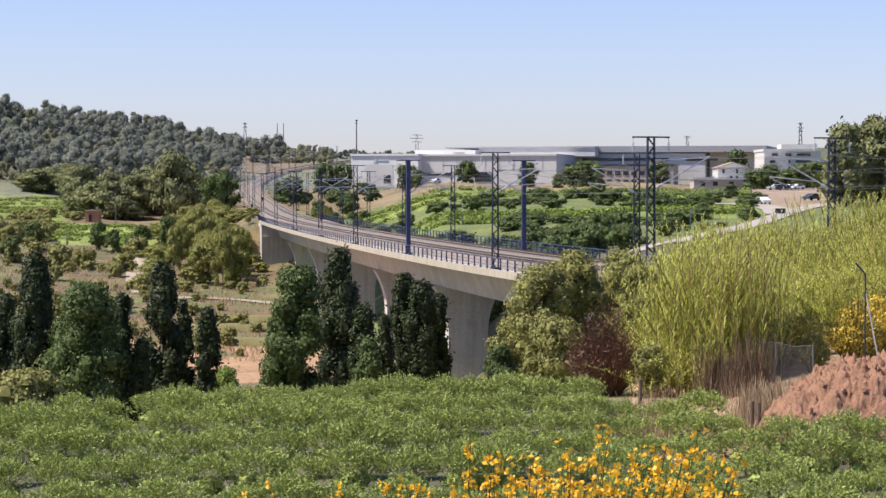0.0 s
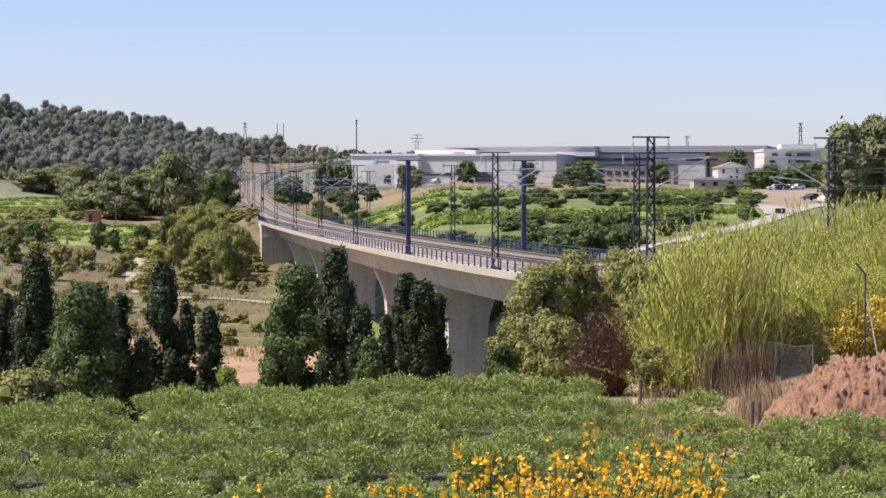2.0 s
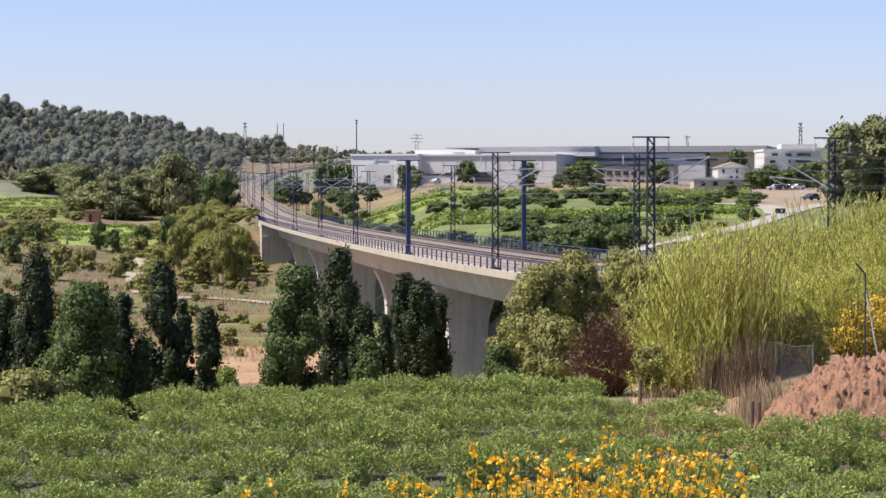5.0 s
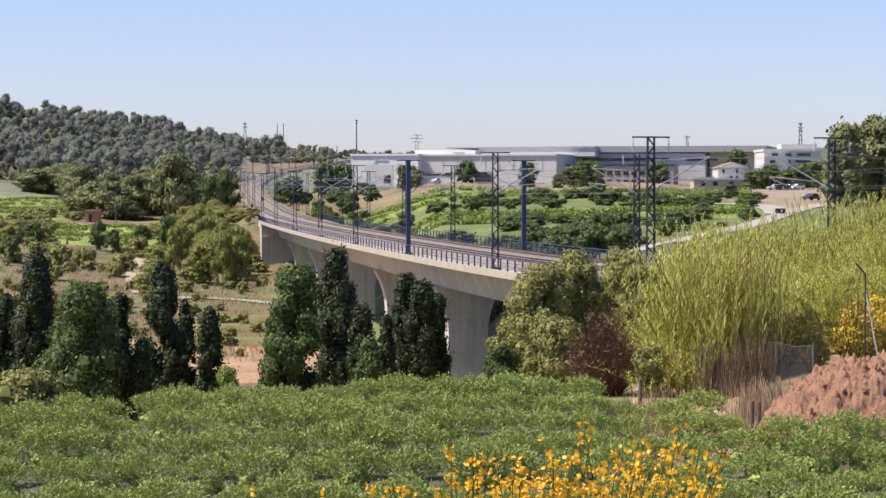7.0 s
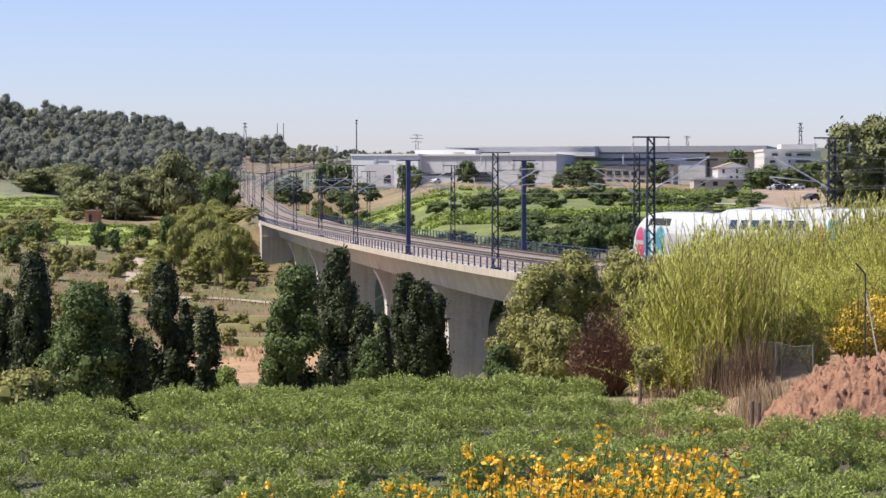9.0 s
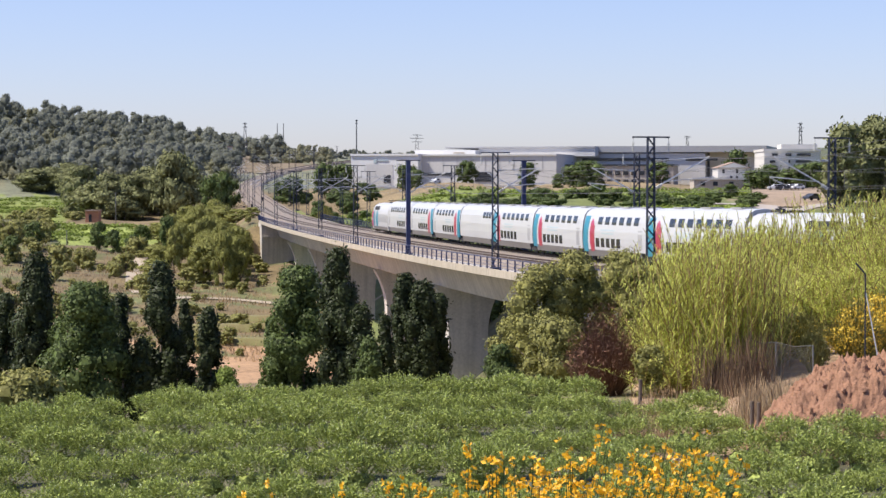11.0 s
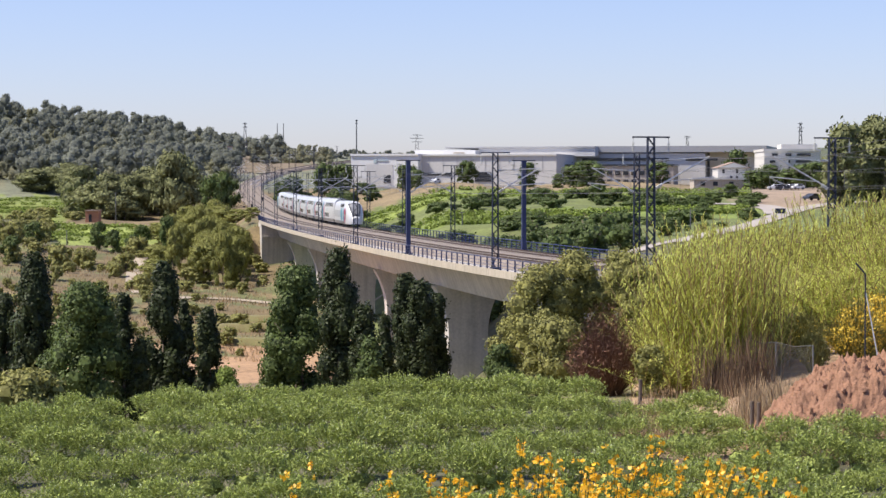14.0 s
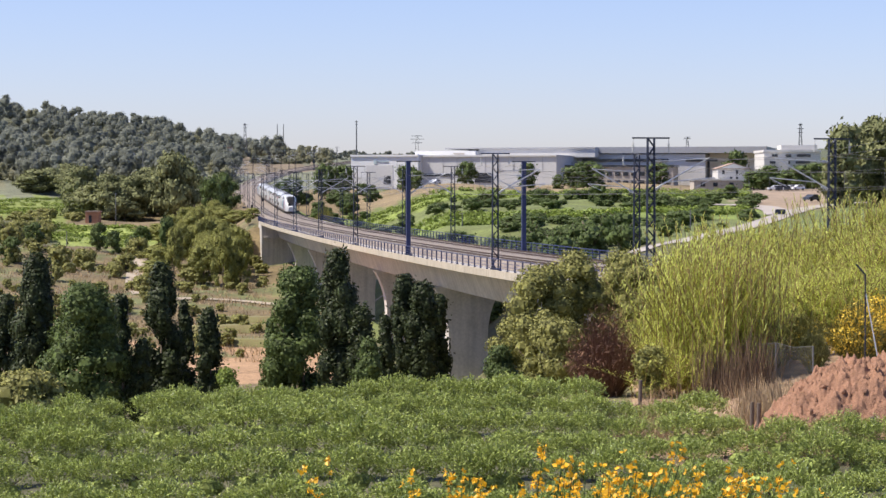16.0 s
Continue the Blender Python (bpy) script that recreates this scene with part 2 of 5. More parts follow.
def ground_base(x, y):
    x, y = np.asarray(x, float), np.asarray(y, float)
    r = np.hypot(x, y)
    u = 784 + FOCAL * x / np.maximum(y, 0.35 * r + 1e-3)
    cols = sorted(GROUND)
    prof = np.array([np.interp(r, GY, GROUND[c]) for c in cols])
    u = np.clip(u, cols[0], cols[-1])
    i = np.clip(np.searchsorted(cols, u, side="right") - 1, 0, len(cols) - 2)
    c = np.array(cols, float)
    w = (u - c[i]) / (c[i + 1] - c[i])
    w = w * w * (3 - 2 * w)
    k = np.arange(len(x))
    return prof[i, k] * (1 - w) + prof[i + 1, k] * w


def ground_z(x, y):
    """Height of the ground: the lie of the land, with the line's cutting and bank worked into it."""
    x, y = np.atleast_1d(np.asarray(x, float)), np.atleast_1d(np.asarray(y, float))
    z = ground_base(x, y)
    r = np.hypot(x, y)
    flat = np.clip((0.115 - x / np.maximum(y, 1)) / 0.03, 0, 1)
    z = z + flat * np.sin(x * 0.11 + 1.3 * np.sin(y * 0.07)) * np.sin(y * 0.09) * np.clip((r - 80) / 400, 0, 1.2)
    px, py, pz, ps = LX[::4], LY[::4], LZ[::4], ST[::4]
    for a in range(0, len(x), 20000):
        d = np.hypot(x[a:a + 20000, None] - px[None], y[a:a + 20000, None] - py[None])
        j = np.argmin(d, 1)
        dx, dy = x[a:a + 20000] - px[j], y[a:a + 20000] - py[j]
        an = LA[::4][j]
        lat = dx * np.cos(an) - dy * np.sin(an)
        off = np.abs(lat - MID)
        out = np.maximum(off - 7.5, 0)
        s = ps[j]
        bed = pz[j] - 1.05
        gap = np.minimum(s - VIA0, VIA1 - s)
        hold = np.clip(1 - (gap + 11) / 7, 0, 1)
        zz = z[a:a + 20000]
        lo, hi = bed - out / 1.6, bed + out / 1.3
        zz = zz * (1 - hold) + np.clip(zz, lo, hi) * hold
        z[a:a + 20000] = zz
    return z


def gz(x, y):
    return float(ground_z([x], [y])[0])


def sheet(name, verts, faces, mat, smooth=True):
    me = bpy.data.meshes.new(name)
    me.from_pydata([tuple(v) for v in verts], [], [tuple(f) for f in faces])
    me.materials.append(mat)
    if smooth:
        me.polygons.foreach_set("use_smooth", [True] * len(me.polygons))
    return new(name, me)


def build_ground():
    fine = np.arange(-15, 15.01, 0.1)
    ang = np.radians(np.concatenate([np.arange(-180, -15, 5), fine, np.arange(20, 180, 5)]))
    rad = np.concatenate([[0.0], np.geomspace(1.5, 60, 60), np.geomspace(60, 800, 220)[1:], np.geomspace(800, 4600, 50)[1:]])
    A, R = np.meshgrid(ang, rad)
    x, y = (R * np.sin(A)).ravel(), (R * np.cos(A)).ravel()
    z = ground_z(x, y)
    na, nr = len(ang), len(rad)
    j, i = np.meshgrid(np.arange(nr - 1), np.arange(na), indexing="ij")
    k = (i + 1) % na
    f = np.stack([j * na + i, j * na + k, (j + 1) * na + k, (j + 1) * na + i], -1).reshape(-1, 4)[:, ::-1]
    ob = sheet("ground", np.stack([x, y, z], 1).tolist(), f.tolist(), MAT["ground"])
    col = ob.data.color_attributes.new("cover", "FLOAT_COLOR", "POINT")
    r = np.hypot(x, y)
    u = 784 + FOCAL * x / np.maximum(y, 0.35 * r + 1e-3)
    wob = np.sin(x * 0.31 + np.sin(y * 0.23) * 2) * np.sin(y * 0.17 + np.sin(x * 0.19) * 2)
    real_r = r
    r = r * (1 + 0.025 * wob)
    u = u + 26 * wob
    c = np.tile(np.array([0.165, 0.12, 0.06, 1.0]), (len(x), 1))

    def zone(mask, rgb):
        c[mask, :3] = rgb
    zone((r >= 300) & (r < 500) & (u < 640), (0.15, 0.11, 0.053))
    zone(r < 40, (0.11, 0.13, 0.045))
    zone((r >= 26) & (r < 78), (0.085, 0.08, 0.04))
    zone((r >= 78) & (r < 240), (0.15, 0.13, 0.06))
    zone((r >= 255) & (r < 305) & (u < 640), (0.34, 0.21, 0.115))
    zone((u > 640) & (r > 200) & (r < 300), (0.1, 0.095, 0.04))
    zone((u > 640) & (r > 300), (0.12, 0.14, 0.04))
    zone((u > 520) & (u < 1345) & (r > 385) & (r < 425), (0.17, 0.22, 0.04))
    zone((u > 520) & (u < 1345) & (r > 520) & (r < 575), (0.18, 0.22, 0.045))
    zone((wob > 0.3) & (u < 640) & (r > 300) & (r < 500), (0.12, 0.125, 0.045))
    zone((r > 490) & (r < 590) & (u < 285), (0.22, 0.26, 0.06))
    zone((r > 490) & (r < 640) & (u < 95), (0.1, 0.1, 0.04))
    zone((r > 640) & (r < 790) & (u < 150), (0.17, 0.2, 0.045))
    zone((r > 780) & (u < 640), (0.14, 0.145, 0.09))
    zone((r > 800) & (u >= 640), (0.09, 0.1, 0.05))
    zone((r > 590) & (r < 720) & (u > 640) & (u < 1400), (0.2, 0.15, 0.08))
    zone((u > 1310) & (u < 1480) & (r > 425) & (r < 640), (0.27, 0.2, 0.14))
    zone((u > 405) & (u < 560) & (r > 1000), (0.17, 0.13, 0.08))
    zone((wob > 0.3) & (u < 430) & (r > 860), (0.15, 0.14, 0.075))
    zone((u > 1120) & (r > 58) & (r < 90), (0.3, 0.2, 0.12))
    col.data.foreach_set("color", c.ravel())
    tagged(ob, "dry grass and tilled earth falling to a valley", "ground", kind="structure")


build_ground()


def strip(name, s0, s1, profile, mat, step=3.0, closed=True, parent=None):
    """A prism with the cross-section profile [(lat, dz)] along the line."""
    n = max(2, int(math.ceil((s1 - s0) / step)) + 1)
    ss = np.linspace(s0, s1, n)
    v = [on_line(s, a, b) for s in ss for a, b in profile]
    m = len(profile)
    f = []
    for i in range(n - 1):
        for j in range(m if closed else m - 1):
            k = (j + 1) % m
            f.append((i * m + j, i * m + k, (i + 1) * m + k, (i + 1) * m + j))
    if closed:
        f.append(tuple(range(m))[::-1])
        f.append(tuple((n - 1) * m + j for j in range(m)))
    ob = sheet(name, v, f, mat, smooth=False)
    if parent:
        ob.parent = parent
    return ob


def box(bm, c, size, m=None):
    r = bmesh.ops.create_cube(bm, size=1.0)
    t = Matrix.Translation(c) @ (m or Matrix.Identity(4)) @ Matrix.Diagonal((*size, 1))
    bmesh.ops.transform(bm, matrix=t, verts=r["verts"])
    return r["verts"]


def rod(bm, a, b, r, sides=6, r2=None):
    a, b = Vector(a), Vector(b)
    d = b - a
    res = bmesh.ops.create_cone(bm, cap_ends=True, segments=sides, radius1=r, radius2=r if r2 is None else r2, depth=d.length)
    bmesh.ops.transform(bm, matrix=Matrix.Translation((a + b) / 2) @ d.to_track_quat("Z", "Y").to_matrix().to_4x4(), verts=res["verts"])


def part(name, bm, mat, parent=None, label="", smooth=False):
    me = bpy.data.meshes.new(name)
    bm.normal_update()
    bm.to_mesh(me)
    bm.free()
    me.materials.append(MAT[mat] if isinstance(mat, str) else mat)
    if smooth:
        me.polygons.foreach_set("use_smooth", [True] * len(me.polygons))
    ob = new(name, me)
    if parent:
        ob.parent = parent
    return tagged(ob, label) if label else ob


def thing(name, label, category, group="", kind=""):
    return tagged(new(name), label, category, group, kind)


# ---- viaduct ----
NEAR, FAR = MID - 6.5, MID + 6.5


def build_viaduct():
    via = thing("viaduct", "long curved grey concrete railway viaduct on flared piers", "viaduct")
    strip("deck_slab", VIA0, VIA1, [(NEAR, -0.95), (NEAR, -1.15), (MID - 3.3, -1.72), (MID + 3.3, -1.72), (FAR, -1.15), (FAR, -0.95)], MAT["concrete"], parent=via)
    strip("box_girder", VIA0, VIA1, [(MID - 3.4, -1.7), (MID - 2.6, -4.0), (MID + 2.6, -4.0), (MID + 3.4, -1.7)], MAT["concrete"], parent=via)
    tagged(strip("edge_beam", VIA0, VIA1, [(NEAR - 0.15, -0.7), (NEAR - 0.15, -1.28), (NEAR + 0.12, -1.26), (NEAR + 0.25, -0.7)], MAT["fascia"], parent=via), "pale precast edge beam")
    tagged(strip("edge_beam", VIA0, VIA1, [(FAR - 0.25, -0.7), (FAR - 0.12, -1.26), (FAR + 0.15, -1.28), (FAR + 0.15, -0.7)], MAT["fascia"], parent=via), "pale precast edge beam")
    for s in (18, 65, 112, 159, 206, 253):
        p = on_line(s, MID)
        bm = bmesh.new()
        rot = Matrix.Rotation(-bearing(s), 4, "Z")
        foot = gz(p.x, p.y) - 1
        top = p.z - 3.95
        prev = None
        for k in range(13):
            f = k / 12
            drop = 5.2 * (1 - f) if k else top - foot
            w = 2.0 + 1.5 * f ** 2.2 if k else 2.0
            ring = []
            for cx, cy in ((-1, -1), (1, -1), (1, 1), (-1, 1)):
                q = rot @ Vector((cx * w, cy * 1.25, 0))
                ring.append(bm.verts.new((p.x + q.x, p.y + q.y, top - drop)))
            if prev:
                for e in range(4):
                    bm.faces.new((prev[e], prev[(e + 1) % 4], ring[(e + 1) % 4], ring[e]))
            prev = ring
        bm.faces.new(prev)
        part("pier", bm, "concrete", via)
    return via


via = build_viaduct()
tagged(strip("ballast_bed", -400, 1100, [(MID - 4.6, -0.95), (MID - 3.9, -0.16), (MID + 3.9, -0.16), (MID + 4.6, -0.95)], MAT["ballast"]), "grey-brown ballast bed under two tracks", "ballast", kind="structure")


def build_tracks():
    for lat in (0.0, -4.7):
        tr = thing("railway_track", "standard gauge track with rusty brown rails on concrete sleepers", "railway track", "two parallel tracks")
        for g in (-0.75, 0.75):
            strip("rail", -300, 1050, [(lat + g - 0.07, -0.16), (lat + g - 0.02, -0.12), (lat + g - 0.035, 0), (lat + g + 0.035, 0), (lat + g + 0.02, -0.12), (lat + g + 0.07, -0.16)], MAT["rail"], parent=tr)


build_tracks()


def build_sleepers():
    for tr, lat in zip([o for o in bpy.data.objects if o.name.startswith("railway_track")], (0.0, -4.7)):
        V, F = [], []
        s = -60.0
        while s < 420:
            k = len(V)
            for ds in (-0.14, 0.14):
                for dl, dz in ((-1.3, -0.3), (-1.3, -0.13), (1.3, -0.13), (1.3, -0.3)):
                    V.append(on_line(s + ds, lat + dl, dz))
            F += [(k, k + 1, k + 5, k + 4), (k + 1, k + 2, k + 6, k + 5), (k + 2, k + 3, k + 7, k + 6), (k, k + 3, k + 2, k + 1), (k + 4, k + 5, k + 6, k + 7)]
            s += 0.6
        ob = sheet("sleeper_bed", V, F, MAT["sleeper"], smooth=False)
        ob.parent = tr
        tagged(ob, "pale concrete sleepers", kind="stuff")


build_sleepers()


def build_signals():
    for px, lat in ((446, -7.4), (465, -2.35)):
        sig = thing("dwarf_signal", "small dark trackside signal on a short post", "signal", "trackside signals")
        p = on_line(station(side(px), lat), lat, -0.3)
        bm = bmesh.new()
        rod(bm, (0, 0, -0.6), (0, 0, 0.7), 0.07, 6)
        part("post", bm, "galv_post", sig)
        bm = bmesh.new()
        box(bm, (0, 0, 0.95), (0.62, 0.3, 0.8))
        bmesh.ops.bevel(bm, geom=bm.edges[:], offset=0.08, segments=2, affect="EDGES")
        part("head", bm, "dark", sig)
        sig.location = p


MAT["galv_post"] = MAT["mast"]
build_signals()


LIFT = 0.5


def build_abutments():
    for s0, s1 in ((VIA0 - 9, VIA0 + 1.5), (VIA1 - 1.5, VIA1 + 12)):
        ab = thing("abutment", "grey concrete abutment wall at the end of the viaduct", "abutment")
        n = 5
        for lat0, lat1, nm in ((NEAR + 0.35, FAR - 0.35, "wall"),):
            p = [on_line(s0 if s0 > 0 else s1, a) for a in (lat0, lat1)]
            low = min(gz(q.x, q.y) for q in p) - 3
            strip(nm, s0, s1, [(lat0, -1.36), (lat0, low), (lat1, low), (lat1, -1.36)], MAT["concrete"], parent=ab)
            strip("bearing_shelf", s0 - 0.4, s0 + 0.1, [(lat0 + 0.1, -3.9), (lat0 + 0.1, -4.3), (lat1 - 0.1, -4.3), (lat1 - 0.1, -3.9)], MAT["concrete"], parent=ab)


build_abutments()


def build_guard_rails():
    for lat, base, nm in ((NEAR + 0.08, -0.7, "near"), (FAR - 0.08, -0.7 + LIFT * 0.5, "far")):
        gr = thing("guard_rail", "blue painted steel guard rail along the viaduct edge", "guard rail", "guard rails of the viaduct")
        for h, r in ((0.92, 0.038), (0.62, 0.022), (0.36, 0.022), (0.14, 0.022)):
            ob = strip("top_rail" if h > 0.9 else "rail_bar", VIA0, VIA1 + 8, [(lat - r, base + h - r), (lat - r, base + h + r), (lat + r, base + h + r), (lat + r, base + h - r)], MAT["blue"], parent=gr)
        bm = bmesh.new()
        box(bm, (0, 0, 0.46), (0.11, 0.05, 0.92))
        box(bm, (0, 0, 0.03), (0.2, 0.16, 0.05))
        post = part("post", bm, "blue", gr)
        k = 0
        s = VIA0
        while s < VIA1 + 8:
            ob = post if k == 0 else new("post", post.data)
            ob.parent = gr
            ob.matrix_local = Matrix.Translation(on_line(s, lat, base)) @ Matrix.Rotation(-bearing(s), 4, "Z")
            s += 2.65
            k += 1


build_guard_rails()
tagged(strip("walkway", VIA0, VIA1 + 8, [(NEAR + 0.25, -0.93), (NEAR + 0.25, -0.82), (MID - 4.3, -0.82), (MID - 4.3, -0.93)], MAT["walk_slab"]), "pale concrete walkway beside the tracks", "walkway", kind="structure")
tagged(strip("walkway", VIA0, VIA1 + 8, [(MID + 4.3, -0.93), (MID + 4.3, -0.82 + LIFT * 0.5), (FAR - 0.25, -0.82 + LIFT * 0.5), (FAR - 0.25, -0.93)], MAT["walk_slab"]), "pale concrete walkway beside the tracks", "walkway", kind="structure")


# ---- masts and overhead line ----
def lattice(bm, h, w0, w1, t=0.045):
    """Two channel legs with zigzag bracing on the wide faces."""
    for sx in (-1, 1):
        for sy in (-1, 1):
            rod(bm, (sx * w0 / 2, sy * 0.1, 0), (sx * w1 / 2, sy * 0.1, h), t, 4)
    n = int(h / 0.55)
    for i in range(n):
        z0, z1 = h * i / n, h * (i + 1) / n
        a = (w0 + (w1 - w0) * i / n) / 2
        b = (w0 + (w1 - w0) * (i + 1) / n) / 2
        sg = 1 if i % 2 else -1
        for sy in (-0.1, 0.1):
            rod(bm, (-sg * a, sy, z0), (sg * b, sy, z1), t * 0.6, 4)


def build_mast(solid, h, arm_side, reach):
    """arm_side: +1 where the track lies to the local right of the mast. Local y runs along the line."""
    mast = thing("catenary_mast", "blue box-section overhead line mast" if solid else "dark lattice steel overhead line mast with crossarm", "catenary mast", "overhead line masts")
    bm = bmesh.new()
    if solid:
        box(bm, (0, 0, h / 2), (0.42, 0.42, h))
        box(bm, (0, 0, h - 0.05), (0.5, 0.5, 0.1))
    else:
        lattice(bm, h, 0.52, 0.42)
    part("column", bm, "blue" if solid else "mast", mast)
    bm = bmesh.new()
    box(bm, (0, 0, 0.12), (0.75, 0.75, 0.24))
    part("base", bm, "mast", mast)
    bm = bmesh.new()
    box(bm, (0, 0, h), (2.4, 0.12, 0.09))
    part("crossarm", bm, "mast", mast)
    for x in (-1.15, 1.15):
        bm = bmesh.new()
        rod(bm, (x, 0, h), (x, 0, h - 0.95), 0.02, 5)
        for k in range(6):
            rod(bm, (x, 0, h - 0.35 - 0.09 * k), (x, 0, h - 0.39 - 0.09 * k), 0.09, 8)
        part("insulator", bm, "glaze", mast)
    d = arm_side
    rail = h - 8.75
    bm = bmesh.new()
    rod(bm, (d * 0.25, 0, rail + 5.6), (d * (reach + 0.2), 0, rail + 7.55), 0.05, 6)
    part("strut", bm, "tube", mast, "white aluminium cantilever tube")
    bm = bmesh.new()
    rod(bm, (d * 0.25, 0, rail + 7.3), (d * (reach + 0.1), 0, rail + 7.5), 0.03, 6)
    rod(bm, (d * 0.9, 0, rail + 6.0), (d * (reach + 0.55), 0, rail + 6.3), 0.035, 6)
    rod(bm, (d * (reach + 0.5), 0, rail + 6.25), (d * (reach - 0.6), 0, rail + 5.75), 0.022, 6)
    part("registration_arm", bm, "tube", mast)
    for za, zb in ((5.55, 5.8), (7.28, 7.32)):
        bm = bmesh.new()
        for k in range(5):
            x = d * (0.3 + 0.09 * k)
            rod(bm, (x, 0, rail + za + (zb - za) * k / 5), (x + d * 0.04, 0, rail + za + (zb - za) * k / 5 + 0.02), 0.09, 8)
        part("insulator", bm, "glaze", mast)
    return mast


STATIONS = [-69, -24.5, 20, 65, 110, 156, 202, 248, 293, 338, 383, 430, 478, 526, 575, 625, 675, 730, 790, 850, 910, 970]


def place_masts():
    made = {}
    for s in STATIONS:
        for near in (True, False):
            solid = abs(s - 65) < 1
            lat = NEAR + 0.55 if near else FAR - 0.55
            dz = -0.82 if near else -0.57
            h = 8.72 - dz
            key = (solid, near)
            m = Matrix.Translation(on_line(s, lat, dz)) @ Matrix.Rotation(-bearing(s), 4, "Z")
            if key in made:
                copy_thing(made[key], m)
            else:
                made[key] = build_mast(solid, h, 1 if near else -1, -4.7 - lat if near else lat)
                made[key].matrix_basis = m


place_masts()


def cable(name, pts, r, mat, label, parent=None):
    cu = bpy.data.curves.new(name, "CURVE")
    cu.dimensions = "3D"
    cu.bevel_depth = r
    cu.bevel_resolution = 0
    cu.resolution_u = 1
    sp = cu.splines.new("POLY")
    sp.points.add(len(pts) - 1)
    for p, q in zip(sp.points, pts):
        p.co = (*q, 1)
    cu.materials.append(MAT[mat])
    ob = new(name, cu)
    if parent:
        ob.parent = parent
    return tagged(ob, label) if label else ob


def build_wires():
    for lat in (0.0, -4.7):
        cat = thing("overhead_line", "thin overhead contact line with messenger wire and droppers", "overhead line", "overhead lines")
        con, mes = [], []
        for a, b in zip(STATIONS[:-1], STATIONS[1:]):
            for k in range(8):
                f = k / 8
                s = a + (b - a) * f
                sag = 0.6 * (1 - (2 * f - 1) ** 2)
                con.append(on_line(s, lat + 0.2 * (1 if STATIONS.index(a) % 2 else -1) * (1 - 2 * f), 5.4))
                mes.append(on_line(s, lat, 6.85 - sag))
                if k and s < 260:
                    bm = bmesh.new()
                    rod(bm, con[-1], mes[-1], 0.012, 3)
                    part("dropper", bm, "wire", cat)
        cable("contact_wire", con, 0.008, "wire", "", cat)
        cable("messenger_wire", mes, 0.008, "wire", "", cat)
    for lat in (NEAR + 0.55, FAR - 0.55):
        fe = thing("feeder_line", "thin feeder wires hung below the mast crossarms", "feeder line", "feeder lines")
        for off in (-1.15, 1.15):
            pts = []
            for a, b in zip(STATIONS[:-1], STATIONS[1:]):
                for k in range(8):
                    f = k / 8
                    pts.append(on_line(a + (b - a) * f, lat + off, 7.75 - 0.8 * (1 - (2 * f - 1) ** 2)))
            cable("wire", pts, 0.008, "wire", "", fe)


build_wires()


# ---- plants ----
def quads(name, V, mat, parent=None, smooth=False):
    """A mesh of loose quads from an (n, 4, 3) array."""
    V = np.asarray(V, np.float32)
    n = len(V)
    me = bpy.data.meshes.new(name)
    me.vertices.add(4 * n)
    me.vertices.foreach_set("co", V.reshape(-1))
    me.loops.add(4 * n)
    me.loops.foreach_set("vertex_index", np.arange(4 * n, dtype=np.int32))
    me.polygons.add(n)
    me.polygons.foreach_set("loop_start", np.arange(0, 4 * n, 4, dtype=np.int32))
    me.update(calc_edges=True)
    me.materials.append(MAT[mat])
    ob = new(name, me)
    if parent:
        ob.parent = parent
        ob["kind"] = "stuff"
    return ob


def leaf_quads(rng, C, size, aspect=0.6, up=0.0, spread=0.35, face=None):
    """Pointed leaves at C, turned at random; up pulls their axes upward, face turns their blades outward."""
    n = len(C)
    a = rng.normal(size=(n, 3))
    a[:, 2] += up
    if face is not None:
        nn = face + rng.normal(size=(n, 3)) * 0.42
        a = np.cross(nn, a)
        a /= np.linalg.norm(a, axis=1)[:, None]
        b = np.cross(nn, a)
    else:
        a /= np.linalg.norm(a, axis=1)[:, None]
        b = np.cross(a, rng.normal(size=(n, 3)))
    b /= np.linalg.norm(b, axis=1)[:, None]
    l = size * (1 + spread * rng.normal(size=n)).clip(0.4, 1.9)[:, None]
    return np.stack([C - a * l / 2, C + b * l * aspect / 2, C + a * l / 2, C - b * l * aspect / 2], 1)


def on_balls(rng, balls, n, shell=0.16):
    """Points on the skins of overlapping ellipsoids (x, y, z, rx, ry, rz)."""
    B = np.array(balls, float)
    w = (B[:, 3] * B[:, 5]) ** 1.0
    i = rng.choice(len(B), n, p=w / w.sum())
    d = rng.normal(size=(n, 3))
    d /= np.linalg.norm(d, axis=1)[:, None]
    r = 1 - np.abs(rng.normal(size=n)) * shell
    return B[i, :3] + d * r[:, None] * B[i, 3:6], d


def heart_quads():
    """The facets of a small round clump."""
    at = lambda i, j: (math.sin(i * 0.7854) * math.cos(j * 1.0472), math.sin(i * 0.7854) * math.sin(j * 1.0472), -math.cos(i * 0.7854))
    return np.array([[at(i, j), at(i, j + 1), at(i + 1, j + 1), at(i + 1, j)] for i in range(4) for j in range(6)])


HEART = heart_quads()


